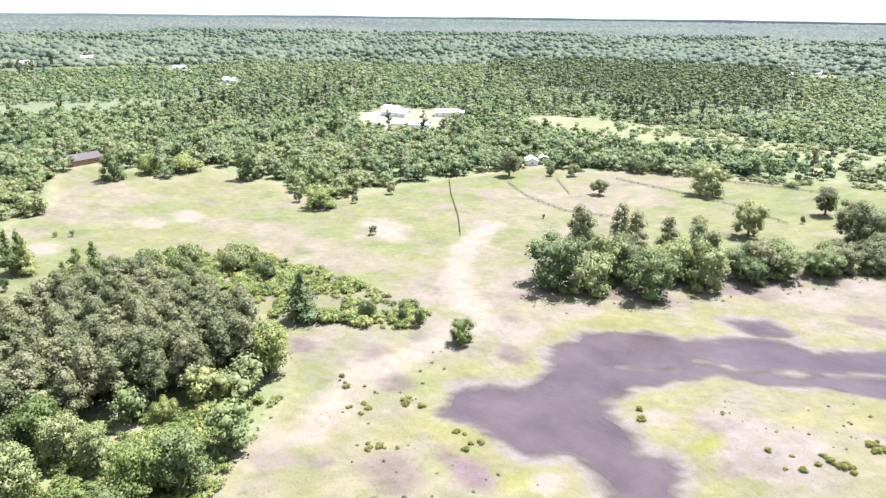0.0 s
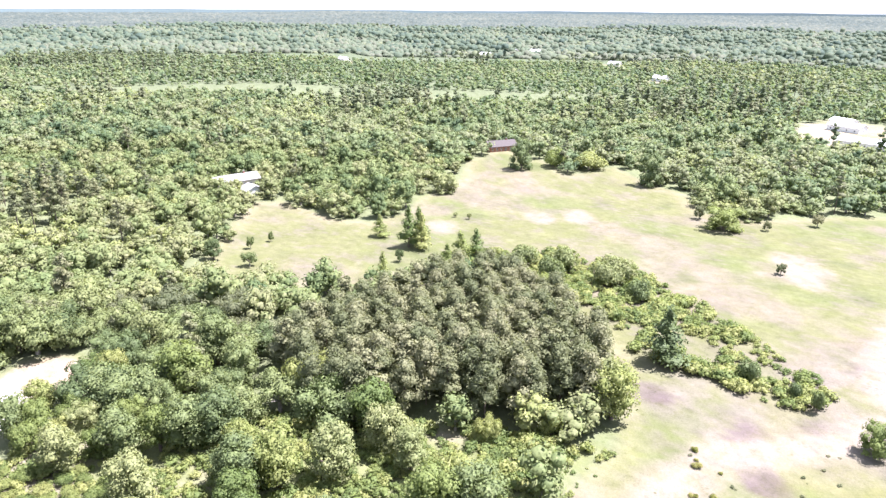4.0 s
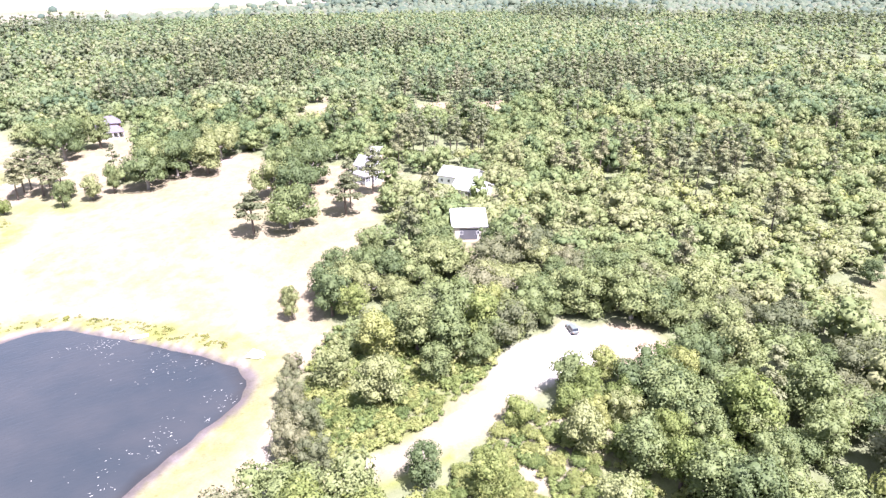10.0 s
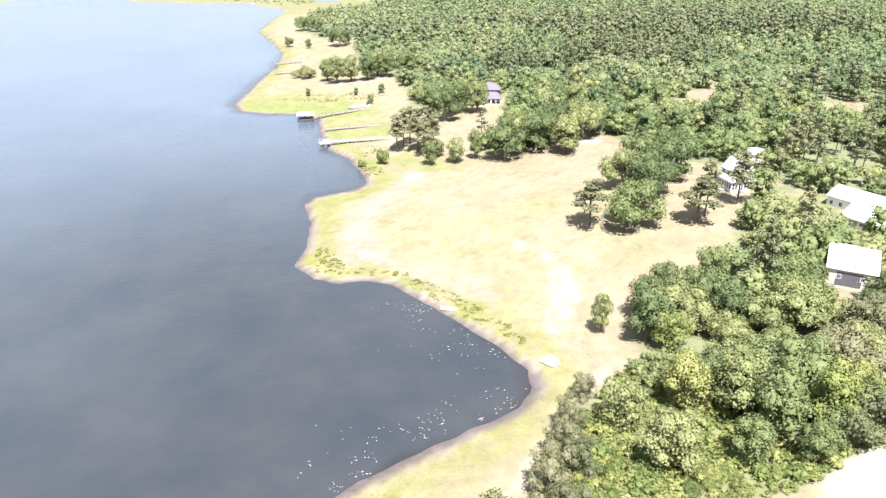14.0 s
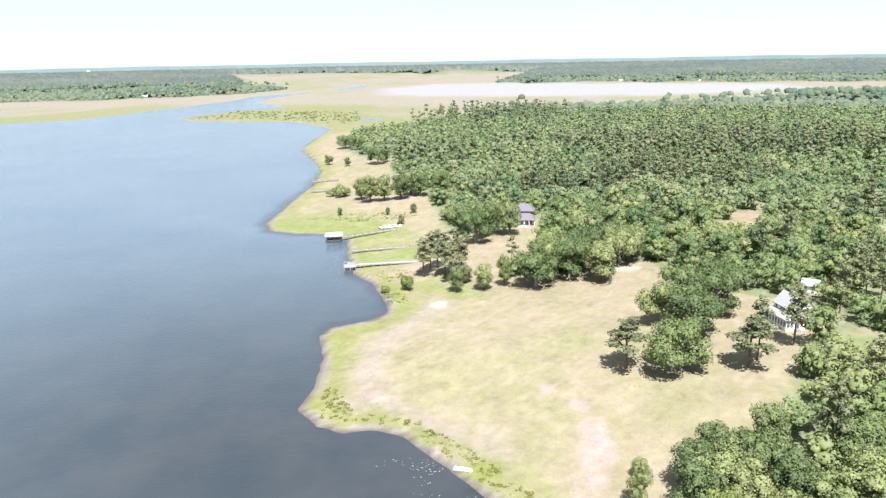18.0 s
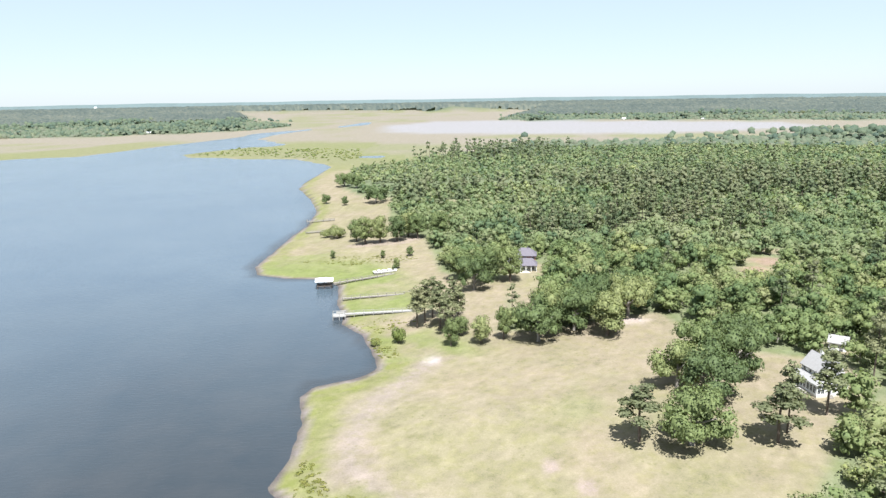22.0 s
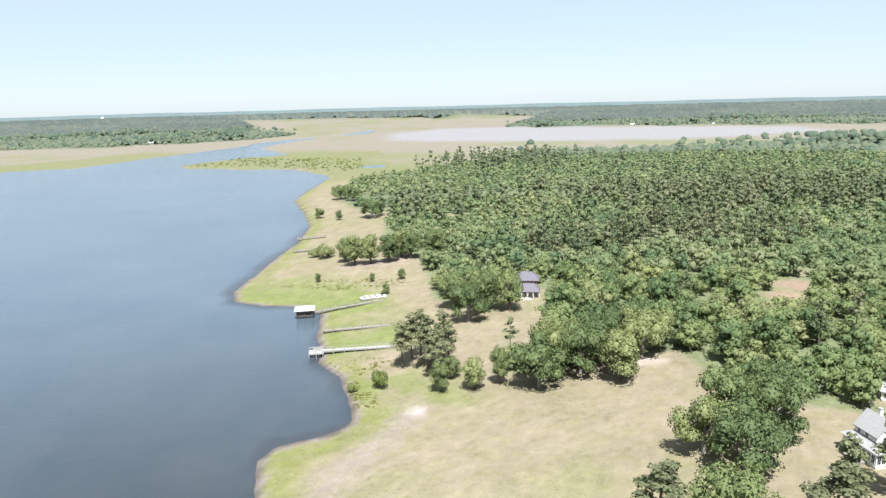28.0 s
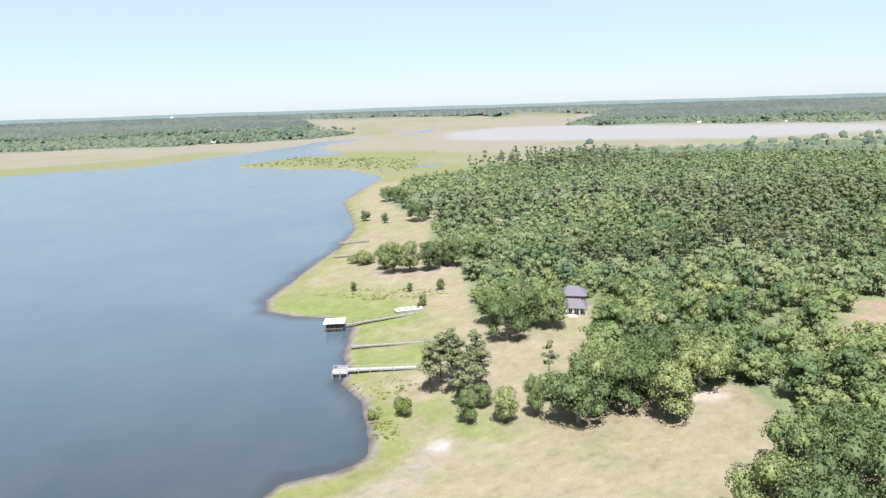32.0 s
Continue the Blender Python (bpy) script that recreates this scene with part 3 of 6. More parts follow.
# ---------------------------------------------------------------- trees
def ball(level):
    bm = bmesh.new()
    bmesh.ops.create_icosphere(bm, subdivisions=level, radius=1)
    v = np.array([q.co[:] for q in bm.verts])
    f = [[q.index for q in p.verts] for p in bm.faces]
    bm.free()
    return v, f


BALLS = {1: ball(1), 2: ball(2)}


class Soup:
    """Faces collected before they become one mesh."""

    def __init__(self):
        self.v, self.t, self.q, self.n = [], [], [], 0

    def add(self, v, tris=(), quads=()):
        if len(tris):
            self.t.append(np.asarray(tris) + self.n)
        if len(quads):
            self.q.append(np.asarray(quads) + self.n)
        self.v.append(np.asarray(v, float))
        self.n += len(v)

    def arrays(self):
        e3, e4 = np.zeros((0, 3), int), np.zeros((0, 4), int)
        return np.concatenate(self.v), np.concatenate(self.t) if self.t else e3, np.concatenate(self.q) if self.q else e4


def mesh_of(name, arrays, material, tint=None):
    v, t, q = arrays[:3]
    normals = arrays[3] if len(arrays) > 3 else None
    me = bpy.data.meshes.new(name)
    me.vertices.add(len(v))
    me.vertices.foreach_set("co", np.ascontiguousarray(v, dtype=np.float32).ravel())
    me.loops.add(t.size + q.size)
    me.loops.foreach_set("vertex_index", np.concatenate([t.ravel(), q.ravel()]).astype(np.int32))
    me.polygons.add(len(t) + len(q))
    me.polygons.foreach_set("loop_start", np.concatenate([np.arange(len(t)) * 3, t.size + np.arange(len(q)) * 4]).astype(np.int32))
    me.update(calc_edges=True)
    me.validate()
    me.materials.append(material)
    if normals is not None:
        me.polygons.foreach_set("use_smooth", np.ones(len(me.polygons), bool))
        me.attributes.new("custom_normal", "FLOAT_VECTOR", "POINT").data.foreach_set("vector", np.ascontiguousarray(normals, dtype=np.float32).ravel())
    if tint is not None:
        me.attributes.new("tint", "FLOAT", "POINT").data.foreach_set("value", np.ascontiguousarray(tint, dtype=np.float32))
    return me


def leaves(soup, rng, centres, normals, size, ragged=0.52):
    """Small bent leaf sprays, one quad each."""
    k = len(centres)
    nrm = normals + (0, 0, 0.5) + rng.normal(0, ragged, (k, 3))
    nrm /= np.linalg.norm(nrm, axis=1)[:, None]
    a = np.cross(nrm, rng.normal(0, 1, (k, 3)))
    a /= np.linalg.norm(a, axis=1)[:, None] + 1e-9
    b = np.cross(nrm, a)
    s = size * rng.uniform(0.6, 1.35, (k, 1))
    r = lambda: rng.uniform(0.55, 1.1, (k, 1))
    c = centres
    v = np.stack([c + a * s * r(), c + b * s * r() * 0.8 + nrm * s * 0.25, c - a * s * r(), c - b * s * r() * 0.8 - nrm * s * 0.15], 1)
    soup.add(v.reshape(-1, 3), quads=np.arange(4 * k).reshape(-1, 4))


def unit(v):
    return v / (np.linalg.norm(v, axis=1)[:, None] + 1e-9)


def crown(rng, lobes, count, size, core=True, under=-0.35, ragged=0.52):
    """A crown of leaf sprays over uneven lobes (centre, radii), with a leafy core in each lobe.
    The shading normals follow the lobes, as the mass of fine leaves does."""
    soup = Soup()
    c = np.array([l[0] for l in lobes])
    r = np.array([l[1] for l in lobes])
    bv, bf = BALLS[1]
    normals = []
    for cc, rr in zip(c, r) if core else ():
        soup.add(cc + bv * rr * 0.7 * rng.uniform(0.8, 1.12, (len(bv), 1)), tris=bf)
        normals.append(unit(bv / rr * rr.mean() + (0, 0, 0.4)))
    area = (r[:, 0] * r[:, 2])
    pick = rng.choice(len(c), count * 3, p=area / area.sum())
    d = unit(rng.normal(0, 1, (count * 3, 3)))
    p = c[pick] + d * r[pick] * rng.uniform(0.8, 1.15, (count * 3, 1))
    gap = (((p[:, None] - c[None]) / r[None]) ** 2).sum(-1)
    gap[np.arange(len(p)), pick] = 9
    ok = (gap.min(1) > 0.75) & (d[:, 2] > under)
    p, d = p[ok][:count], d[ok][:count]
    leaves(soup, rng, p, d, size, ragged)
    normals.append(np.repeat(unit(d + (0, 0, 0.4) + rng.normal(0, 0.45, d.shape)), 4, 0))
    return (*soup.arrays(), np.concatenate(normals))


def tube(soup, a, b, ra, rb, sides=6):
    a, b = np.array(a, float), np.array(b, float)
    u = (b - a) / np.linalg.norm(b - a)
    s = np.cross(u, (0.3, 0.9, 0.2))
    s /= np.linalg.norm(s)
    t = np.cross(u, s)
    ang = np.arange(sides) * 2 * math.pi / sides
    ring = np.cos(ang)[:, None] * s + np.sin(ang)[:, None] * t
    i = np.arange(sides)
    soup.add(np.concatenate([a + ring * ra, b + ring * rb]), quads=np.stack([i, (i + 1) % sides, (i + 1) % sides + sides, i + sides], 1))


def oak_lobes(rng, n=20):
    """Broad live-oak crown: unit radius, height about 1.4."""
    out = [((0, 0, 0.88), (0.46, 0.46, 0.38))]
    for i in range(n - 1):
        a, d = i * 2.4 + rng.uniform(-0.5, 0.5), rng.uniform(0.4, 0.8)
        s = rng.uniform(0.2, 0.4) * (1.15 - 0.3 * d)
        out.append(((d * math.cos(a), d * math.sin(a), rng.uniform(0.45, 1.15) - 0.16 * d), (s, s * rng.uniform(0.8, 1.1), s * rng.uniform(0.6, 0.95))))
    return out


def tall_lobes(rng, n=15):
    """Upright broadleaf crown: unit radius, height about 2.2."""
    out = []
    for i in range(n):
        f = i / (n - 1)
        a, d = i * 2.4 + rng.uniform(-0.5, 0.5), math.sin(math.pi * (0.16 + 0.68 * f)) * rng.uniform(0.25, 0.68)
        s = rng.uniform(0.26, 0.46)
        out.append(((d * math.cos(a), d * math.sin(a), 0.55 + 1.25 * f), (s, s * rng.uniform(0.85, 1.1), s * 0.9)))
    return out


def pine_lobes(rng, n=15):
    """Open pine crown on a tall stem: unit height, gaps between the branches."""
    out = []
    for i in range(n):
        f = i / (n - 1)
        a, d = i * 2.5 + rng.uniform(-0.5, 0.5), 0.13 * (1 - 0.7 * f) * rng.uniform(0.4, 1.25)
        s = (0.1 if n < 10 else 0.082) * rng.uniform(0.7, 1.25) * (1.05 - 0.4 * f)
        out.append(((d * math.cos(a), d * math.sin(a), 0.44 + 0.51 * f), (s, s, s * 0.72)))
    return out


def grove_lobes(rng, n=13):
    """A pine crowded by its neighbours: full rounded top, unit height."""
    out = []
    for i in range(n):
        f = i / (n - 1)
        a, d = i * 2.4 + rng.uniform(-0.4, 0.4), 0.2 * math.sqrt(max(0, 1 - f)) * rng.uniform(0.6, 1.1)
        s = rng.uniform(0.095, 0.14)
        out.append(((d * math.cos(a), d * math.sin(a), 0.30 + 0.62 * f), (s, s, s * 0.9)))
    return out


def full_lobes(rng, n=24):
    """A full crown that reaches down to the ground: unit radius, height about 1.7."""
    out = [((0, 0, 1.05), (0.52, 0.52, 0.5)), ((0, 0, 0.6), (0.6, 0.6, 0.5))]
    for i in range(n - 1):
        a, d = i * 2.4 + rng.uniform(-0.5, 0.5), rng.uniform(0.4, 0.72)
        s = rng.uniform(0.2, 0.36)
        out.append(((d * math.cos(a), d * math.sin(a), rng.uniform(0.25, 1.55) - 0.45 * d * d), (s, s * rng.uniform(0.85, 1.1), s * rng.uniform(0.75, 1.0))))
    return out


def cypress_lobes(rng, n=8):
    out = []
    for i in range(n):
        f = i / (n - 1)
        a, d = i * 2.4, 0.12 * (1 - f)
        s = 0.19 * (1.12 - 0.85 * f)
        out.append(((d * math.cos(a), d * math.sin(a), 0.16 + 0.76 * f), (s, s, 0.13)))
    return out


def shrub_lobes(rng, n=6):
    out = []
    for i in range(n):
        a, d = i * 2.4 + rng.uniform(-0.5, 0.5), rng.uniform(0.2, 0.65)
        s = rng.uniform(0.32, 0.5)
        out.append(((d * math.cos(a), d * math.sin(a), rng.uniform(0.28, 0.6)), (s, s, s * 0.8)))
    return out


def trunk_of(rng, kind):
    s = Soup()
    if kind in ("pine", "grove"):
        tube(s, (0, 0, -0.03), (0.01, 0, 0.45), 0.014, 0.011)
        tube(s, (0.01, 0, 0.45), (0, 0.01, 0.95), 0.011, 0.003)
        for i in range(6):
            a, z = i * 2.2, 0.55 + 0.06 * i
            tube(s, (0, 0, z), (0.12 * math.cos(a), 0.12 * math.sin(a), z + 0.04), 0.005, 0.0015, 4)
    elif kind == "cypress":
        tube(s, (0, 0, -0.03), (0, 0, 0.9), 0.025, 0.004)
        for i in range(4):
            tube(s, (0, 0, 0.2 + 0.1 * i), (0.13 * math.cos(i * 2.3), 0.13 * math.sin(i * 2.3), 0.25 + 0.1 * i), 0.006, 0.002, 4)
    elif kind == "shrub":
        for i in range(4):
            a = i * 1.7
            tube(s, (0.04 * math.cos(a), 0.04 * math.sin(a), -0.1), (0.4 * math.cos(a), 0.4 * math.sin(a), 0.6), 0.035, 0.012, 4)
    else:
        top = 0.68 if kind == "oak" else 1.0
        tube(s, (0, 0, -0.06), (0.02, 0.01, top * 0.5), 0.085, 0.06)
        tube(s, (0.02, 0.01, top * 0.5), (0, 0, top), 0.06, 0.03)
        for i in range(5):
            a = i * 1.3 + rng.uniform(-0.3, 0.3)
            z = top * (0.42 + 0.08 * i)
            tube(s, (0.01, 0, z), (0.55 * math.cos(a), 0.55 * math.sin(a), z + 0.3), 0.035, 0.012, 5)
    return s.arrays()


LOBES = dict(full=full_lobes, grove=grove_lobes, oak=oak_lobes, tall=tall_lobes, pine=pine_lobes, cypress=cypress_lobes, shrub=shrub_lobes)
DETAIL = dict(full=(2600, 0.038), oak=(2600, 0.038), tall=(2200, 0.046), pine=(1100, 0.018), grove=(1700, 0.018), cypress=(900, 0.021), shrub=(1300, 0.052))
JOINED = dict(  # lobes, sprays and their size, the nearer woods first
    oak=((15, 400, 0.062), (9, 130, 0.105), (5, 30, 0.2), (3, 7, 0.3)), tall=((14, 360, 0.076), (8, 110, 0.13), (5, 28, 0.25), (3, 7, 0.36)),
    pine=((8, 130, 0.034), (6, 60, 0.05), (5, 22, 0.07), (3, 7, 0.1)), grove=((10, 150, 0.06),), shrub=((5, 120, 0.105), (3, 34, 0.2)))


def templates(kind, tier, seeds):
    out = []
    for s in seeds:
        rng = np.random.default_rng(s)
        if tier == 5:
            v, f = BALLS[1]
            keep = [t for t in f if max(v[i][2] for i in t) > -0.2]
            squash = dict(oak=(1, 1, 0.62, 0.6), tall=(0.85, 0.85, 0.95, 1.1), pine=(0.27, 0.27, 0.22, 0.66)).get(kind, (1, 1, 0.7, 0.5))
            soup = Soup()
            soup.add(v * rng.uniform(0.7, 1.2, (len(v), 1)) * squash[:3] + (0, 0, squash[3]), tris=keep)
            out.append((*soup.arrays(), unit(v + (0, 0, 0.5))))
            continue
        few, n, size = JOINED[kind][tier - 1]
        wide = 1.0 if tier == 1 else (1.8 if kind == "pine" and tier > 2 else 1.2)
        lobes = [(c, tuple(wide * q for q in r)) for c, r in LOBES[kind](rng, few)]
        out.append(crown(rng, lobes, n, size, ragged=0.45))
    return out


def scatter_join(name, kind, tier, places, material, label, category="trees", temps=None):
    """Woods that nobody could count: places are rows of x, y, z, size, turn, tint, height factor."""
    temps = temps or templates(kind, tier, range(20, 26))
    if not len(places):
        return None
    vs, ts, qs, ns, tint, n = [], [], [], [], [], 0
    for j, (v, t, q, nm) in enumerate(temps):
        p = np.asarray(places)[j :: len(temps)]
        if not len(p):
            continue
        x, y, z, s, a, c = (p[:, i, None] for i in range(6))
        tall = p[:, 6, None] if p.shape[1] > 6 else 0.85 + 0.3 * ((np.arange(len(p)) * 7919) % 101)[:, None] / 101
        ca, sa = np.cos(a), np.sin(a)
        vs.append(np.stack([x + s * (v[:, 0] * ca - v[:, 1] * sa), y + s * (v[:, 0] * sa + v[:, 1] * ca), z + v[:, 2] * s * tall], -1).reshape(-1, 3))
        ns.append(np.stack([nm[:, 0] * ca - nm[:, 1] * sa, nm[:, 0] * sa + nm[:, 1] * ca, nm[:, 2] + 0 * ca], -1).reshape(-1, 3))
        base = n + np.arange(len(p))[:, None, None] * len(v)
        ts.append((t[None] + base).reshape(-1, 3)), qs.append((q[None] + base).reshape(-1, 4))
        tint.append(np.repeat(c[:, 0], len(v)))
        n += len(p) * len(v)
    me = mesh_of(name, (np.concatenate(vs), np.concatenate(ts), np.concatenate(qs), np.concatenate(ns)), material, np.concatenate(tint))
    return tagged(new(name, me), label, category, kind="stuff")


def bole(kind):
    """A bare stem for the joined woods."""
    s = Soup()
    if kind == "pine":
        tube(s, (0, 0, -0.03), (0.008, 0, 0.9), 0.013, 0.005, 5)
    else:
        tube(s, (0, 0, -0.1), (0.03, 0.02, 0.8), 0.075, 0.04, 5)
    v, t, q = s.arrays()
    return [(v, t, q, unit(v * (1, 1, 0)))]


MASTERS = {}
NAMES = dict(full="broadleaf_tree", grove="pine_tree", oak="oak_tree", tall="broadleaf_tree", pine="pine_tree", cypress="cypress_tree", shrub="shrub")


def part(name, arrays_or_bm, material, parent, label=""):
    if isinstance(arrays_or_bm, tuple):
        me = mesh_of(name, arrays_or_bm, material)
    else:
        me = bpy.data.meshes.new(name)
        arrays_or_bm.to_mesh(me)
        arrays_or_bm.free()
        me.materials.append(material)
    ob = new(name, me)
    ob.parent = parent
    if label:
        ob["label"] = label
    return ob


def tree(kind, variant, x, y, size, turn, material, label, category="tree", group="", bark=BARK, squash=1.0, z=None):
    """One tree with its trunk and crown; alike ones share their meshes."""
    key = (kind, variant, material.name)
    z = grade(x, y) if z is None else z
    m = pose(x, y, z - 0.1, 0, 0, turn)
    if key not in MASTERS:
        rng = np.random.default_rng(100 + variant)
        root = new(NAMES[kind])
        part("trunk", trunk_of(rng, kind), bark, root)
        me = part("crown", crown(rng, LOBES[kind](rng), *DETAIL[kind]), material, root).data
        me.polygons.foreach_set("use_smooth", np.ones(len(me.polygons), bool))
        MASTERS[key] = root
        root.matrix_basis = m
        ob = root
    else:
        ob = copy_thing(MASTERS[key], m)
    ob.scale = (size, size, size * squash)
    return tagged(ob, label, category, group)


PINE_STANDS = [(322, 334, 48), (105, 640, 60), (440, 300, 60), (240, 470, 45), (240, 240, 26), (300, 150, 30), (330, -60, 26), (160, 440, 30)]


def woods():
    rng = np.random.default_rng(11)
    hub = np.array([(110.0, 60.0)])

    def lattice(x0, x1, y0, y1, gap):
        gx, gy = np.meshgrid(np.arange(x0, x1, gap), np.arange(y0, y1, gap * 0.87))
        gx = gx + (np.arange(gx.shape[0]) % 2)[:, None] * gap / 2
        x, y = (gx + rng.uniform(-0.48, 0.48, gx.shape) * gap).ravel(), (gy + rng.uniform(-0.48, 0.48, gy.shape) * gap).ravel()
        return x, y

    def rows(x, y, s, tint=None):
        k = len(x)
        if tint is None:      # kinds of tree keep company, with strangers among them
            tint = np.clip(0.42 + 0.17 * swell(x, y, 75, 3) + 0.16 * swell(x, y, 30, 17) + 0.14 * swell(x, y, 260, 6) + rng.normal(0, 0.17, k), 0.02, 0.92)
        return np.stack([x, y, land_height(x, y) + wooded_rise(x, y), s, rng.uniform(0, 6.28, k), tint, rng.uniform(0.75, 1.12, k)], 1)

    # the woods within some 450 m: mixed trees, the close pine grove, the low thickets
    def area(x0, x1, y0, y1, gap, wanted):
        x, y = lattice(x0, x1, y0, y1, gap)
        ok = (forest_mask(x, y) > 2.2) & (np.hypot(x - hub[0, 0], y - hub[0, 1]) < 470)
        x, y = x[ok], y[ok]
        grove = inside_distance(PINE_GROVE, x, y)
        low = np.maximum(inside_distance(VINES, x, y), inside_distance(SHRUB_SOUTH, x, y))
        ok = {"mixed": (grove < 2) & (low < 0), "grove": grove > 1.5, "low": (low > 0) & (grove < 2)}[wanted]
        x, y = x[ok], y[ok]
        u = rng.uniform(0, 1, len(x))
        piny = np.where(u > 0.975, 1.0, 0.0)
        for cx, cy, r in PINE_STANDS:
            piny = np.maximum(piny, (np.hypot(x - cx, y - cy) < r + 12 * swell(x, y, 30, 2)) & (u > 0.25))
        k = {"mixed": np.where((piny > 0.72) & (low[ok] < -6), "pine", np.where(u < 0.62, "oak", "tall")), "grove": np.where(u < 0.22, "pine", "grove"), "low": np.where(u < 0.93, "shrub", "tall")}[wanted]
        return x, y, k, np.full(len(x), wanted == "grove")

    sets = [area(0, 640, -520, 700, 9.4, "mixed"), area(130, 260, -80, 40, 5.4, "grove"), area(50, 200, -40, 140, 3.9, "low")]
    x, y, kind, grove = (np.concatenate([q[i] for q in sets]) for i in range(4))
    far = np.hypot(x - hub[0, 0], y - hub[0, 1])
    near_count = dict(oak=0, tall=0, pine=0, shrub=0, grove=0)
    order = np.argsort(far)
    single = np.zeros(len(x), bool)
    for i in order:
        if near_count[kind[i]] < dict(oak=120, tall=80, pine=60, shrub=150, grove=300)[kind[i]]:
            near_count[kind[i]] += 1
            single[i] = True
    label = dict(grove="grey-green pine in the close-grown grove", oak="spreading green oak in the lakeside wood", tall="upright green broadleaf tree in the wood", pine="tall grey-green pine with an open crown", shrub="yellow-green vine-covered shrub beside the track")
    size = dict(grove=(14.5, 17), oak=(5.0, 9.2), tall=(4.3, 7.0), pine=(15, 21), shrub=(1.3, 2.7))
    mats = dict(oak=(OAK_LEAF, OAK_LEAF, MOSS_LEAF), tall=(OAK_LEAF, BRIGHT_LEAF), pine=(PINE_LEAF,), grove=(GROVE_LEAF,), shrub=(BRIGHT_LEAF,))
    for i in np.flatnonzero(single):
        k = kind[i]
        s = rng.uniform(*size[k])
        flat = 1.0
        if grove[i]:
            s, flat = (rng.uniform(19, 23), 0.8) if k == "pine" else (rng.uniform(14.5, 17), 1.0)
        tree(k, int(rng.integers(0, 4)), x[i], y[i], s, rng.uniform(0, 360), GROVE_LEAF if grove[i] else mats[k][int(rng.integers(0, len(mats[k])))], label[k], group="trees of the lakeside wood", bark=PALE_BARK if k == "oak" else BARK, squash=flat)
    names = dict(oak="dense mixed oak wood", tall="dense broadleaf wood", pine="stand of tall pines in the wood", shrub="low green thicket")
    for k in ("oak", "tall", "pine", "shrub"):
        sel = (kind == k) & ~single
        for level, q in ((1, np.flatnonzero(sel & (far < 330))), (2, np.flatnonzero(sel & (far >= 330)))):
            r = rows(x[q], y[q], rng.uniform(*size[k], len(q)), rng.uniform(0, 1, len(q)) if k in ("shrub", "pine") else None)
            r[:, 2] -= r[:, 3] * dict(oak=0.2, tall=0.15).get(k, 0.0)
            scatter_join("woodland", k, level, r, dict(pine=STAND_LEAF, shrub=BRIGHT_LEAF).get(k, WOOD_LEAF if level == 1 else MIDDLE_HAZE_LEAF), names[k])
            if k != "shrub":
                scatter_join("tree_trunks", k, level, r, BARK if k == "pine" else PALE_BARK, "bare stems standing in the wood", temps=bole(k))
    # the woods to about 2.5 km
    for gap, r0, r1, tier in ((9.5, 470, 680, 3), (11.5, 680, 1150, 4), (13, 1150, 2600, 5)):
        x, y = lattice(-r1, r1, -r1, r1, gap)
        far = np.hypot(x - 110, y - 60)
        ang = np.degrees(np.arctan2(y - 60, x - 110))
        keep = (far >= r0) & (far < r1) & (ang > -88) & (ang < 138)
        x, y = x[keep], y[keep]
        keep = forest_mask(x, y) > 3
        x, y = x[keep], y[keep]
        piny = (swell(x, y, 240, 8) + 0.35 * rng.normal(0, 1, len(x)) > 0.6) | (inside_distance(PLANTATION, x, y) > 6 * rng.normal(0, 1, len(x)))
        piny &= rng.uniform(0, 1, len(x)) < 0.75
        upright = rng.uniform(0, 1, len(x)) < 0.35
        grow = 0.95 if gap < 13 else 1.2
        for k, sel in (("oak", ~piny & ~upright), ("tall", ~piny & upright), ("pine", piny)):
            q = np.flatnonzero(sel)
            s = {"oak": rng.uniform(4.6, 8.6, len(q)) * grow, "tall": rng.uniform(4.0, 6.4, len(q)) * grow, "pine": rng.uniform(17, 24, len(q)) * grow}[k]
            r = rows(x[q], y[q], s, rng.uniform(0, 0.8, len(q)) if k == "pine" else None)
            r[:, 5] = r[:, 5] * (0.6 if k == "pine" and tier > 3 else 1.0)
            r[:, 2] -= r[:, 3] * dict(oak=0.32, tall=0.25).get(k, 0.0)
            # broadleaf colours here carry painted haze, strongest in the outermost tier
            mat = (STAND_LEAF if k == "pine" else MIDDLE_HAZE_LEAF) if tier < 5 else FAR_HAZE_LEAF
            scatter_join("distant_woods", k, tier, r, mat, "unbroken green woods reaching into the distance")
            if k == "pine" and tier < 5:
                scatter_join("tree_trunks", k, tier, r, BARK, "bare pine stems at the edge of the plantation", temps=bole(k))


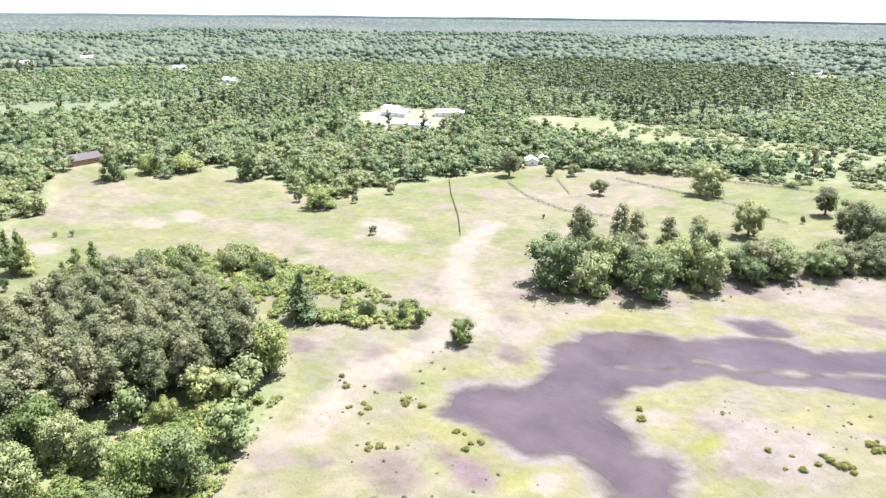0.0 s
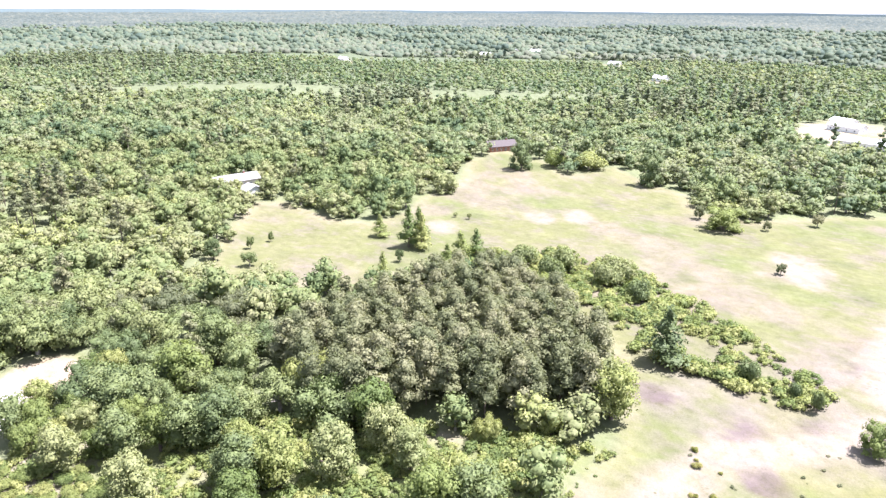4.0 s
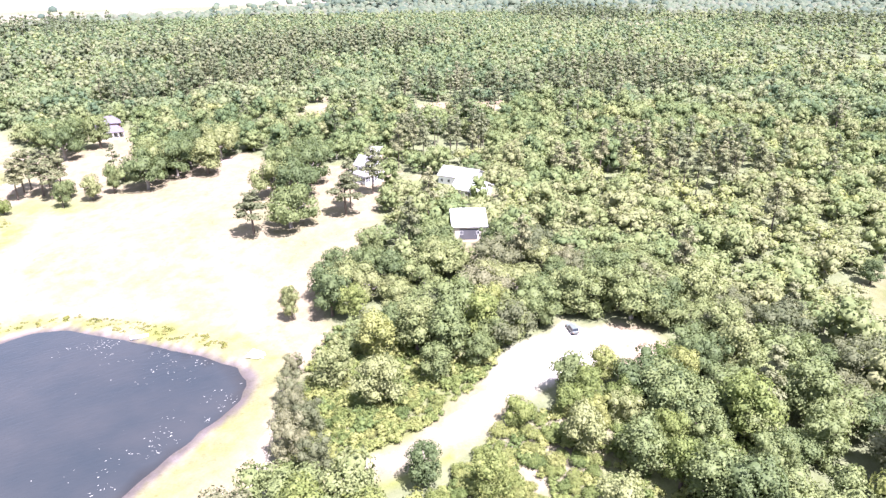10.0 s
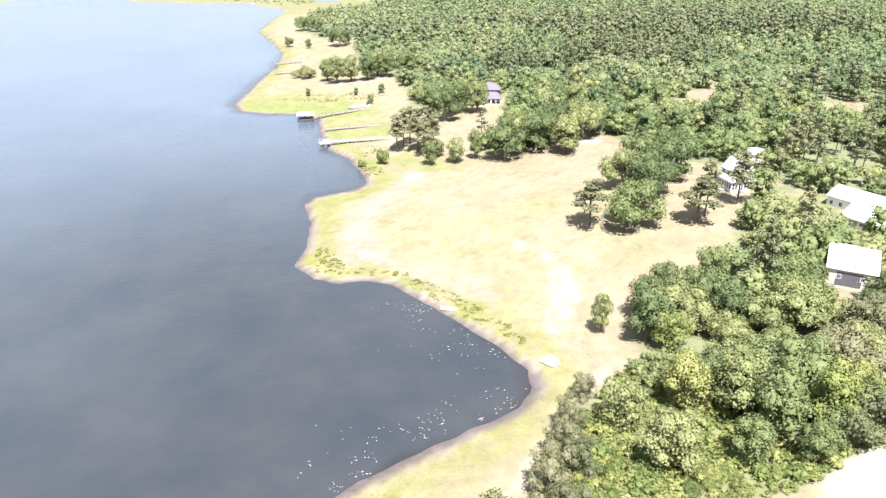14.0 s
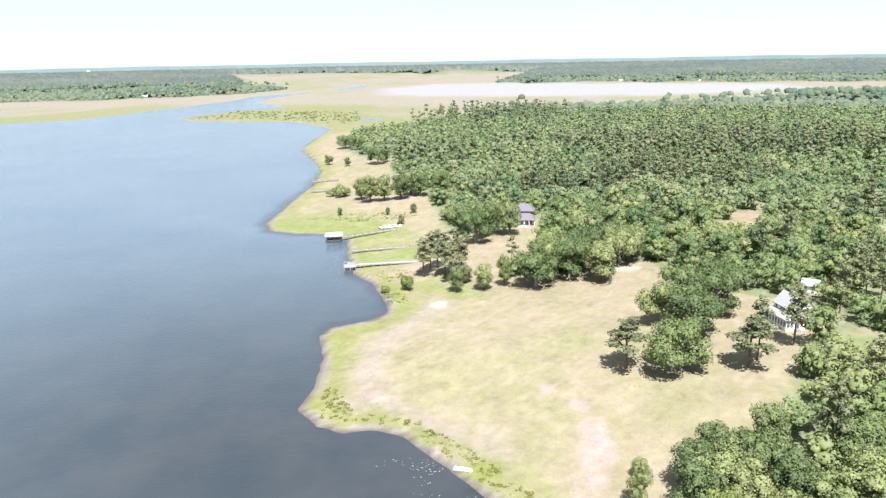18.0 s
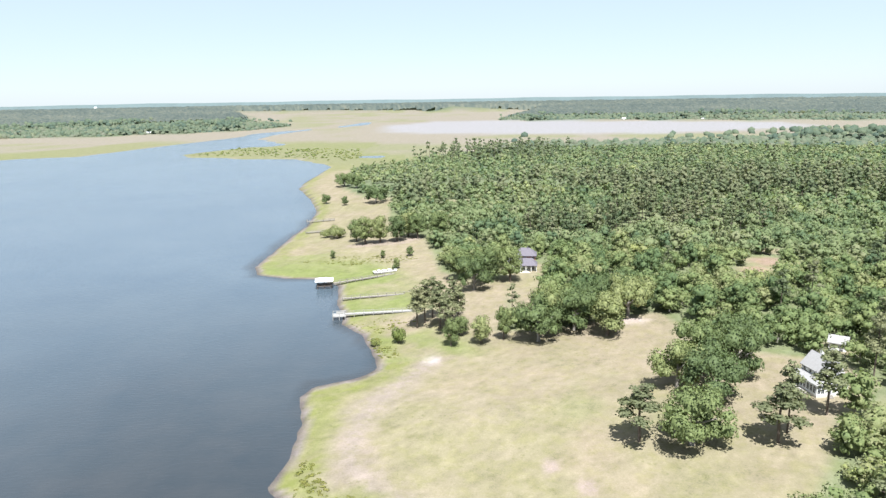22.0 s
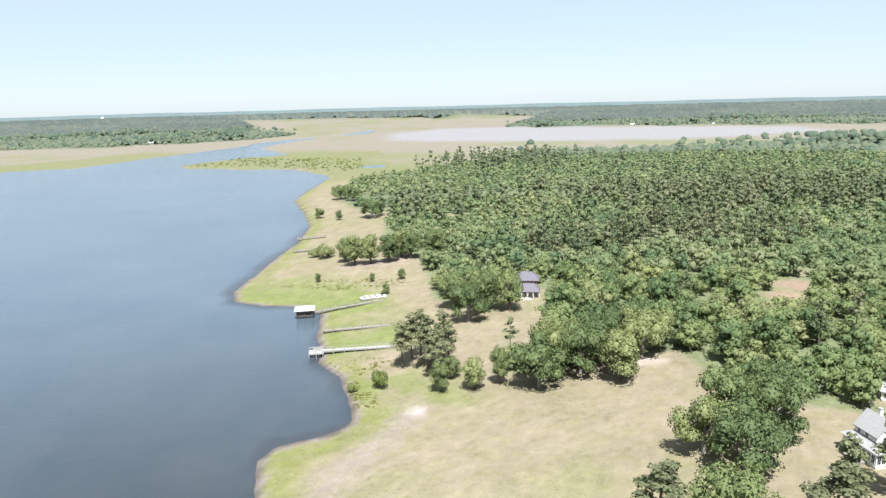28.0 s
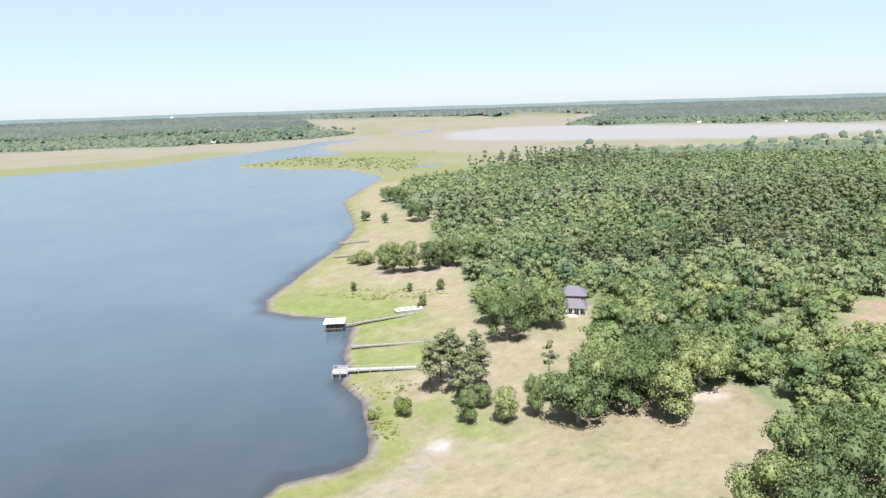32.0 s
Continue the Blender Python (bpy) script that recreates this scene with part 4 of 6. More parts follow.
def far_canopy():
    """The closed tops of the woods beyond 2.5 km, crown beside crown."""
    rng = np.random.default_rng(21)
    rad, gap = [2540.0], 16.0
    while rad[-1] < 4620:
        rad.append(rad[-1] + gap)
        gap *= 1.006
    ang = np.radians(np.arange(-90, 140, 0.14))
    rr, aa = np.meshgrid(np.array(rad), ang, indexing="ij")
    rr = rr + rng.uniform(-7, 7, rr.shape)
    aa = aa + rng.uniform(-0.5, 0.5, aa.shape) * radians(0.12)
    x, y = (110 + rr * np.cos(aa)).ravel(), (60 + rr * np.sin(aa)).ravel()
    wood = forest_mask(x, y)
    high = step(2, 14, wood) * (9.5 + 2.5 * swell(x, y, 160, 9) + rng.uniform(-5.5, 5.5, len(x)))
    z = land_height(x, y) + wooded_rise(x, y) + high
    i = np.arange(len(x)).reshape(rr.shape)
    quads = np.stack([i[:-1, :-1], i[1:, :-1], i[1:, 1:], i[:-1, 1:]], -1).reshape(-1, 4)
    quads = quads[(wood[quads] > 0).all(1) & (high[quads] > 0.8).any(1)]
    tint = np.clip(0.42 + 0.2 * swell(x, y, 230, 3) + 0.14 * swell(x, y, 700, 6) + rng.normal(0, 0.25, len(x)), 0, 1)
    me = mesh_of("distant_woods", (np.stack([x, y, z], 1), np.zeros((0, 3), int), quads), HORIZON_HAZE_LEAF, tint)
    me.polygons.foreach_set("use_smooth", np.ones(len(me.polygons), bool))
    tagged(new("distant_woods", me), "closed woods towards the horizon, haze painted in their colour", "trees", kind="stuff")


woods()
far_canopy()


def build_backdrop():
    """The last ridge of woods on the horizon, distance haze painted into its colour."""
    s = Soup()
    k = 240
    a = np.linspace(radians(-100), radians(160), k)
    top = 66 + 1.5 * np.sin(a * 23) + np.sin(a * 61 + 1)
    lo = np.stack([110 + 4600 * np.cos(a), 60 + 4600 * np.sin(a), np.full(k, -2.0)], 1)
    hi = np.stack([110 + 4640 * np.cos(a), 60 + 4640 * np.sin(a), top], 1)
    i = np.arange(k - 1)
    s.add(np.concatenate([lo, hi]), quads=np.stack([i, i + 1, i + 1 + k, i + k], 1))
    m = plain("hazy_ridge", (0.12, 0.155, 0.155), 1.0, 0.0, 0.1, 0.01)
    tagged(new("backdrop", mesh_of("backdrop", s.arrays(), m)), "wooded horizon, blue-grey with painted haze", "horizon", kind="structure")


build_backdrop()


# ---------------------------------------------------------------- trees that stand on their own
def placed_trees():
    rng = np.random.default_rng(3)

    def stand(kind, rows, material, label, category="tree", group="", bark=BARK):
        sizes = dict(oak=(1.0, 1.36), tall=(0.9, 2.15), pine=(0.2, 0.98), cypress=(0.3, 0.98), shrub=(0.95, 0.95), full=(0.95, 1.7), grove=(0.31, 0.98))
        for x, y, high, wide in rows:
            k = "tall" if kind == "oak" and high > wide * 1.05 and high > 7 else ("oak" if kind == "tall" and high < wide * 0.95 else kind)
            unit = sizes[k]
            s = wide / 2 / unit[0]
            tree(k, int(rng.integers(0, 4)), x, y, s, rng.uniform(0, 360), material, label, category, group, bark, squash=high / unit[1] / s)

    # lake meadow
    stand("oak", [(143, 192, 15.5, 20)], OAK_LEAF, "broad live oak on the dry lakeside meadow", group="meadow oaks", bark=PALE_BARK)
    stand("oak", [(156, 215, 15, 19), (149, 222, 15, 16), (167, 228, 17, 20), (160, 236, 16, 17), (173, 240, 16, 18)], OAK_LEAF, "live oak in the clump beside the white house", group="meadow oaks", bark=PALE_BARK)
    stand("pine", [(131, 195, 15.5, 12), (163, 190, 15, 12)], MOSS_LEAF, "thin crowned oak hung with moss on the meadow", group="meadow oaks")
    stand("pine", [(181, 202, 19, 9.5), (167, 194, 19, 8), (221, 245, 19, 9)], PINE_LEAF, "tall slender pine near the white house", group="house pines")
    stand("oak", [(116, 270, 17, 19), (130, 277, 17, 19), (140, 269, 16, 15), (123, 284, 17, 18), (138, 286, 16, 17), (152, 287, 17, 18), (148, 297, 16, 18)], OAK_LEAF, "dense oak at the edge of the meadow", group="meadow edge oaks", bark=PALE_BARK)
    stand("tall", [(104, 275, 13.5, 6.6)], OAK_LEAF, "slim upright tree at the meadow edge")
    stand("oak", [(95.8, 274, 10.5, 9.5), (85, 274, 10.5, 7.2), (89, 284, 8, 7)], OAK_LEAF, "small rounded tree on the mown meadow", group="young trees")
    stand("pine", [(81, 294, 19, 11), (75, 301, 18, 10), (86, 303, 17, 9), (72, 296, 17, 9), (88, 295, 16, 9), (78, 306, 17, 9), (83, 287, 15, 8)], PINE_LEAF, "grey-green pine in the clump above the jetty", group="jetty pines", bark=PALE_BARK)
    stand("shrub", [(66, 280, 6.3, 6.3), (56.8, 278, 3.4, 4.0)], BRIGHT_LEAF, "round green bush on the wet lakeshore", "bush", "shore bushes")
    stand("tall", [(20.9, 412, 5, 3.6), (49.1, 408, 4.8, 3.4), (64.1, 408, 5.6, 4.8), (58, 387, 6.1, 4.2), (57, 385, 3, 3)], OAK_LEAF, "young tree on the lawn behind the jetties", group="young trees")
    stand("oak", [(36, 440, 17, 14), (45, 439, 17, 13), (55, 440, 16, 14), (67, 444, 16, 14), (29, 453, 14, 13), (61, 450, 16, 15), (79, 445, 16, 14)], OAK_LEAF, "oak in the shade grove on the lakeside lawn", group="lawn grove")
    stand("shrub", [(15, 470, 8, 12), (8, 476, 6, 9)], OAK_LEAF, "dark green thicket at the end of the lawn grove", "bush")
    stand("oak", [(-18, 626, 8.8, 9.5), (0, 612, 8, 7)], OAK_LEAF, "round tree on the far lakeside lawn", group="young trees")
    stand("oak", [(26, 610, 15, 22), (-17, 730, 14, 20), (-3, 714, 14, 16)], OAK_LEAF, "spreading oak at the far end of the lawn")
    stand("oak", [(96, 336, 17, 17), (113, 344, 17, 14), (103, 349, 17, 16), (90, 356, 16, 15)], OAK_LEAF, "oak shading the grey house", group="meadow edge oaks")
    stand("tall", [(119, 139, 10.8, 5.4)], OAK_LEAF, "lone upright tree on the meadow near the lake")
    stand("full", [(108.5, 115, 5.6, 5.4), (103.5, 104.5, 8, 7), (100, 97, 9, 8), (96, 88, 9.5, 8.5), (102, 92, 8.5, 7), (98, 81, 8, 7.5)], MOSS_LEAF, "bushy blue-green cedar beside the shore path", group="shore cedars")
    stand("tall", [(122, 148, 5, 4.5), (131, 143, 12, 11), (138, 149, 11, 10), (152, 154, 11.5, 9.5)], OAK_LEAF, "leafy tree at the corner of the thicket", group="thicket corner")
    stand("full", [(171, 131, 6.5, 7), (178, 129, 6, 7), (184, 137, 7, 7), (172, 139, 6, 6)], OAK_LEAF, "leafy tree crowding the pale-roofed barn", group="thicket corner")
    # eastern pasture
    stand("full", [(145, -113, 8.4, 8.2)], BRIGHT_LEAF, "lone round green tree between marsh and pasture")
    stand("oak", [(248, -144, 4.4, 3.8)], MOSS_LEAF, "small thin tree on the open pasture")
    stand("full", [(300, -145, 10.5, 17)], BRIGHT_LEAF, "wide bright green tree at the pasture edge")
    stand("oak", [(316, -141, 6.8, 5.4), (298, -163, 4.6, 4), (304, -188, 5.8, 5)], MOSS_LEAF, "small grey-green tree at the pasture edge", group="pasture trees")
    stand("full", [(409, -74, 18, 14.5), (374, -137, 17, 15), (363, -29, 10, 15)], OAK_LEAF, "full green tree near the farmhouse", group="pasture trees")
    stand("cypress", [(185, -81, 15.5, 14)], OAK_LEAF, "large dark conical tree among the willow scrub")
    stand("shrub", [(175, -99, 6.4, 7.4), (167, -107, 4.6, 3.7), (161, -109, 6.2, 3.8), (239, -80, 9, 13), (256, -54, 9, 13), (251, -66, 10, 13), (245, -61, 9, 10), (243, -83, 10, 13), (226, -86, 7, 9)], OAK_LEAF, "dark green scrub tree in the willow belt", group="willow belt")
    stand("full", [(154, -277, 17.5, 14)], OAK_LEAF, "leaning full tree alone on the pasture")
    stand("full", [(209, -327, 18.5, 21)], OAK_LEAF, "massive round oak alone on the pasture", bark=PALE_BARK)
    stand("tall", [(241, -279, 9, 10), (152, -340, 15, 13)], MOSS_LEAF, "ragged tree with sparse crown on the pasture", group="pasture trees")
    stand("shrub", [(265, -340, 9.4, 12.6), (178, -277, 4, 7.6), (151, -317, 4, 2.7), (192, -383, 3.4, 9.9), (225, -223, 2.3, 1.8), (280, -300, 8, 9), (288, -289, 6.5, 5.6)], OAK_LEAF, "dark bush on the dry pasture", "bush", "pasture bushes")
    stand("oak", [(301, -268, 16, 14)], MOSS_LEAF, "moss-hung oak beside the pasture fence")
    stand("full", [(161, -168, 20, 23)], OAK_LEAF, "huge bright green oak at the head of the grove")
    stand("full", [(150, -173, 15, 17), (137, -189, 18, 20), (129, -210, 17, 16), (129, -229, 13, 12), (119, -242, 13, 16), (111, -255, 11, 15), (151, -192, 16, 16), (142, -205, 16, 15), (122, -227, 11, 12)], OAK_LEAF, "dark green oak in the pasture grove", group="pasture grove")
    for gx, gy, gh, gw in ((0.10, -0.3, 17, 16), (0.2, 0.5, 18, 15), (0.32, -0.2, 17, 16), (0.45, 0.4, 17, 16), (0.55, -0.3, 15, 15), (0.66, 0.3, 14, 14), (0.76, -0.2, 12, 13), (0.86, 0.2, 12, 14), (0.95, 0, 12, 14)):
        stand("full", [(163 - 64 * gx + 11 * gy, -172 - 112 * gx + 10 * gy, gh, gw)], (OAK_LEAF, OAK_LEAF, MOSS_LEAF)[int(gx * 10) % 3], "broad green tree in the dense pasture grove", group="pasture grove")
    stand("grove", [(178, -196, 21, 12), (171, -191, 21, 12), (173, -215, 20, 11), (164, -213, 19, 11), (152, -217, 19, 11), (143, -223, 18, 11), (134, -219, 18, 10)], PINE_LEAF, "tall pine rising from the pasture grove", group="pasture grove")
    stand("full", [(116, -302, 20, 20), (137, -331, 13.5, 11), (106, -287, 13, 16), (102, -275, 10, 13), (125, -307, 16, 14), (95, -291, 12, 15), (110, -266, 9, 12)], MOSS_LEAF, "grey-green tree at the grove's end", group="pasture grove")
    stand("cypress", [(279, -12, 16.5, 10), (283, -16, 15, 10), (277, -17, 14, 9), (293, 0, 9, 9), (259, -31, 12.5, 11), (263, -37, 12, 10), (256, -26, 9, 8), (239, -4, 12, 7.5)], BRIGHT_LEAF, "bright green cypress in the small field", group="field cypresses")
    stand("oak", [(259, 45, 6, 5.6), (244, 52, 5.6, 4.6), (287, 43, 4.5, 2.6), (278, 49, 5.4, 3), (264, 59, 8.5, 7.5), (286, 59, 4.8, 6), (263, -9, 5, 3.6), (317, -38, 3, 2.4), (320, -32, 2.5, 2.4)], OAK_LEAF, "small young tree in the clearing", group="clearing trees")
    stand("shrub", [(407, -113, 9, 20), (414, -94, 11, 14)], BRIGHT_LEAF, "pale green shrubbery beside the farm pasture", "bush")
    stand("oak", [(159, -60, 15, 13), (215, -10, 12, 13), (151, -31, 6.5, 6), (164, -60, 12, 11), (226, -53, 10, 11), (169, 9, 13, 13), (160, 5, 12, 12), (153, -45, 7, 6)], BRIGHT_LEAF, "green oak on the fringe of the pine grove", group="grove fringe")
    for cx, cy, n in ((52.8, -143.6, 9), (59.4, -136, 5), (105, -85, 6), (88.5, -126, 4), (50.6, -158, 8), (127, -84, 5), (132, -72, 6), (118, -66, 5), (143, -76, 5)):
        for i in range(n):
            r, a = 3.4 * math.sqrt(rng.uniform(0, 1)), rng.uniform(0, 6.28)
            k = rng.uniform(0.6, 1.3)
            stand("shrub", [(cx + r * math.cos(a) * 1.4, cy + r * math.sin(a), 0.9 * k, 2.0 * k)], REED, "low olive-green marsh bush", "bush", "marsh bushes")
    stand("full", [(149, 94, 9, 9), (158, 96, 11, 12), (166, 96.5, 12, 12), (179, 93, 13, 14), (188, 88, 13, 13), (193, 78, 12, 12)], OAK_LEAF, "leafy tree overhanging the edge of the gravel lot", group="lot trees")
    stand("tall", [(137, 68.5, 7, 8), (148.5, 64, 8, 9), (158, 60, 7.5, 8), (177, 63, 8, 8.5)], BRIGHT_LEAF, "pale green tree beside the gravel lot", group="lot trees")

    stand("full", [(162, 52, 9, 9), (163, 43, 9, 10), (172, 38, 10, 10), (164, 31, 10, 9), (177, 48, 11, 11), (169, 47, 8, 8), (182, 56, 12, 11), (187, 45, 12, 12), (155, 57, 8, 8), (176, 28, 12, 11)], OAK_LEAF, "leafy tree in the dense growth south of the lot", group="lot trees")
    stand("full", [(157, 47, 8, 8), (168, 55, 8, 8), (150, 60, 7, 7), (156, 37, 8, 8), (148, 50, 7, 7)], BRIGHT_LEAF, "pale green tree beside the gravel lot", group="lot trees")


placed_trees()


# ---------------------------------------------------------------- scrub and low growth
def low_growth():
    rng = np.random.default_rng(8)

    def fill(poly, gap, size, name, material, label, keep=1.0, kind="shrub", tier=1, high=1.0):
        p = np.array(poly, float)
        (x0, y0), (x1, y1) = p.min(0), p.max(0)
        n = int((x1 - x0) * (y1 - y0) / gap**2)
        x, y = rng.uniform(x0, x1, n), rng.uniform(y0, y1, n)
        ok = (inside_distance(poly, x, y) > 0.5) & (water_distance(x, y) > 1.2) & (rng.uniform(0, 1, n) < keep) & (line_distance(DRIVE, x, y) > 5.0) & (inside_distance(LOT, x, y) < -1.5) & (np.hypot(x - 178, y - 74) > 9)
        ok &= swell(x, y, 24, 10) > -0.55
        x, y = x[ok], y[ok]
        k = len(x)
        rows = np.stack([x, y, land_height(x, y) - 0.1, rng.uniform(*size, k) * (0.8 + 0.35 * swell(x, y, 14, 3)), rng.uniform(0, 6.28, k), rng.uniform(0, 1, k), high * rng.uniform(0.85, 1.15, k)], 1)
        scatter_join(name, kind, tier, rows, material, label, "scrub")

    belt = [(269, -24), (275, -46), (273, -72), (256, -91), (228, -105), (203, -111), (181, -117), (165, -116), (160, -106), (169, -93), (180, -84), (192, -74), (213, -74), (233, -57)]
    fill(belt, 2.6, (1.5, 4.2), "willow_scrub", BRIGHT_LEAF, "pale green willow scrub between pine grove and pasture")
    edge = [(156, -50), (148, -59), (138, -54), (131, -43), (121, -34), (106, -28), (62, 15), (71, 35), (109, 25), (129, -13), (146, -22)]
    fill(edge, 2.5, (0.6, 1.9), "thicket", BRIGHT_LEAF, "yellow-green thicket at the foot of the pine grove")
    fill(VINES, 1.75, (1.2, 2.7), "thicket", BRIGHT_LEAF, "tangled yellow-green vines and shrubs by the track")
    fill(SHRUB_SOUTH, 2.7, (1.4, 3.3), "thicket", BRIGHT_LEAF, "leafy green thicket south of the track")
    fill([(112, 112), (126, 128), (144, 104), (130, 98)], 6.5, (2.2, 3.6), "thicket", OAK_LEAF, "darker green trees standing in the thicket", kind="oak")
    marsh = [(133, -57), (147, -71), (149, -104), (134, -114), (124, -84), (100, -81), (81, -91), (62, -106), (27, -114), (28, -163), (63, -145), (82, -135), (92, -145), (64, -174), (29, -193), (8, -94), (89, -48)]
    fill(marsh, 3.6, (0.3, 0.9), "marsh_scrub", MOSS_LEAF, "low scattered marsh shrubs", 0.3)
    line = [(159, -143), (141, -153), (114, -217), (91, -271), (69, -321), (78, -326), (104, -281), (123, -217), (130, -192), (150, -161)]
    fill(line, 4.0, (0.4, 1.1), "marsh_scrub", MOSS_LEAF, "low tussocks between marsh and grove", 0.7)
    hedge = [(328, -312), (282, -348), (244, -366), (160, -426), (72, -489), (63, -479), (154, -415), (239, -356), (276, -334), (316, -301)]
    fill(hedge, 6.0, (3.0, 4.6), "hedge", OAK_LEAF, "overgrown hedgerow behind the pasture")
    shore = [(56, 289), (68, 271), (66, 265), (60, 265), (54, 279), (44, 304), (54, 310), (72, 303)]
    fill(shore, 1.5, (0.5, 1.2), "shore_reeds", REED, "bright green rushes on the wet shore", tier=2, high=0.45)
    bank = [(47, 178), (56, 176), (70, 173), (84, 153), (94, 142), (100, 135), (102, 139), (89, 159), (74, 176), (56, 182), (50, 197), (46, 197)]
    fill(bank, 1.5, (0.5, 1.2), "shore_reeds", REED, "bright green rushes along the lake bank", 0.9, tier=2, high=0.45)
    lawn = [(9, 405), (34, 398), (57, 397), (69, 401), (65, 409), (45, 414), (19, 417), (-1, 411)]
    fill(lawn, 1.6, (0.5, 1.1), "shore_reeds", REED, "strip of tall green grass across the lawn", tier=2, high=0.45)
    ring = [(152, -62), (149, -50), (148, -40), (149, -30), (153, -20), (153, -8), (150, 4), (157, 4), (160, -8), (160, -22), (156, -31), (155, -40), (156, -51), (160, -59)]
    fill(ring, 2.4, (1.4, 3.0), "thicket", BRIGHT_LEAF, "leafy green shrubs under the edge of the pine grove")
    spit = [(-338, 1165), (-270, 1130), (-130, 1085), (-62, 1010), (-40, 1050), (-55, 1250), (-190, 1280), (-280, 1320)]
    fill(spit, 9.0, (1.5, 3.6), "marsh_scrub", BRIGHT_LEAF, "green shrubs along the marshy spit", 0.8, tier=2)
    orchard = [(379, -417), (334, -458), (277, -471), (201, -503), (310, -588), (402, -504)]
    fill(orchard, 6.5, (2.6, 4.6), "field_trees", OAK_LEAF, "scattered trees in the far field")


low_growth()


def lily_pads():
    """Pale floating pads and foam flecks near the bank."""
    rng = np.random.default_rng(4)
    s = Soup()
    x, y = rng.uniform(50, 104, 9000), rng.uniform(92, 160, 9000)
    d = water_distance(x, y)
    ok = (d < -0.8) & (d > -26) & (rng.uniform(0, 1, 9000) < 0.95 * np.exp(d / 4.0)) & (swell(x, y, 9, 6) + 0.5 * swell(x, y, 4, 2) > 0.1)
    for a, b in zip(x[ok][:800], y[ok][:800]):
        r, t = rng.uniform(0.04, 0.14), rng.uniform(0, 6.28, 6).cumsum()
        ang = np.sort(rng.uniform(0, 2 * math.pi, 6))
        v = np.stack([a + r * 1.5 * np.cos(ang), b + r * np.sin(ang), np.full(6, 0.03)], 1)
        s.add(v, tris=[(0, 1, 2), (0, 2, 3), (0, 3, 4), (0, 4, 5)])
    m = plain("pad_pale", (0.30, 0.30, 0.275), 0.5, 0.4, 0.25, 2.0)
    tagged(new("water_lilies", mesh_of("water_lilies", s.arrays(), m)), "pale lily pads floating on the dark cove", "water plants", kind="stuff")


lily_pads()


# ---------------------------------------------------------------- buildings
WHITE_PAINT = plain("white_paint", (0.72, 0.72, 0.70), 0.6, 0.3, 0.08, 0.6)
CREAM_PAINT = plain("cream_paint", (0.55, 0.50, 0.42), 0.7, 0.3, 0.1, 0.6)
PALE_ROOF = plain("pale_shingle", (0.27, 0.262, 0.255), 0.85, 0.2, 0.15, 1.5)
METAL_ROOF = plain("metal_roof", (0.74, 0.75, 0.76), 0.45, 0.4, 0.06, 0.5)
DARK_ROOF = plain("dark_shingle", (0.125, 0.114, 0.130), 0.85, 0.2, 0.2, 1.5)
BROWN_ROOF = plain("brown_shingle", (0.088, 0.076, 0.074), 0.85, 0.2, 0.2, 1.5)
BRICK = plain("brick_red", (0.30, 0.15, 0.11), 0.9, 0.2, 0.25, 4.0)
WOOD_GREY = plain("weathered_wood", (0.22, 0.20, 0.175), 0.85, 0.2, 0.25, 2.0)
WOOD_DARK = plain("dark_wood", (0.11, 0.09, 0.075), 0.85, 0.2, 0.3, 2.0)
BOAT_WHITE = plain("boat_shell", (0.75, 0.75, 0.74), 0.35, 0.5, 0.06, 1.0)
SAND = plain("pale_sand", (0.5, 0.46, 0.38), 0.95, 0.1, 0.15, 0.8)
GLASS, _n, _l, _b = shader("window_glass", 0.08, 0.6)
_b.inputs["Base Color"].default_value = (0.02, 0.025, 0.03, 1)
DARK_PAINT = plain("door_paint", (0.10, 0.10, 0.11), 0.6, 0.3, 0.1, 1.0)


def box(bm, x0, x1, y0, y1, z0, z1):
    r = bmesh.ops.create_cube(bm, size=1, matrix=Matrix.Translation(((x0 + x1) / 2, (y0 + y1) / 2, (z0 + z1) / 2)) @ Matrix.Diagonal((abs(x1 - x0), abs(y1 - y0), abs(z1 - z0), 1)))
    return r["verts"]


def boxes(*rows):
    bm = bmesh.new()
    for r in rows:
        box(bm, *r)
    return bm


def prism(outline, axis, a, b):
    """A solid of the outline (pairs) drawn out along an axis, 'x' or 'y'."""
    bm = bmesh.new()
    put = (lambda u, v, w: (w, u, v)) if axis == "x" else (lambda u, v, w: (u, w, v))
    lo = [bm.verts.new(put(u, v, a)) for u, v in outline]
    hi = [bm.verts.new(put(u, v, b)) for u, v in outline]
    n = len(outline)
    bm.faces.new(lo)
    bm.faces.new(hi[::-1])
    for i in range(n):
        bm.faces.new((lo[i], hi[i], hi[(i + 1) % n], lo[(i + 1) % n]))
    bmesh.ops.recalc_face_normals(bm, faces=bm.faces[:])
    return bm


def gable_roof(parent, x0, x1, y0, y1, eave, ridge, material, axis="x", over=0.5, thick=0.22):
    """Two slabs that meet at the ridge, which runs along the axis."""
    (a0, a1), (b0, b1) = ((x0, x1), (y0, y1)) if axis == "x" else ((y0, y1), (x0, x1))
    mid, half = (b0 + b1) / 2, (b1 - b0) / 2
    drop = (ridge - eave) / half * over
    for sgn in (-1, 1):
        out = [(mid, ridge), (mid + sgn * (half + over), eave - drop), (mid + sgn * (half + over), eave - drop + thick), (mid, ridge + thick * 1.2)]
        part("roof_slope", prism(out, axis, a0 - over, a1 + over), material, parent)
    ends = [(b0, eave - 0.01), (b1, eave - 0.01), (mid, ridge - 0.03)]
    return ends, axis, a0, a1


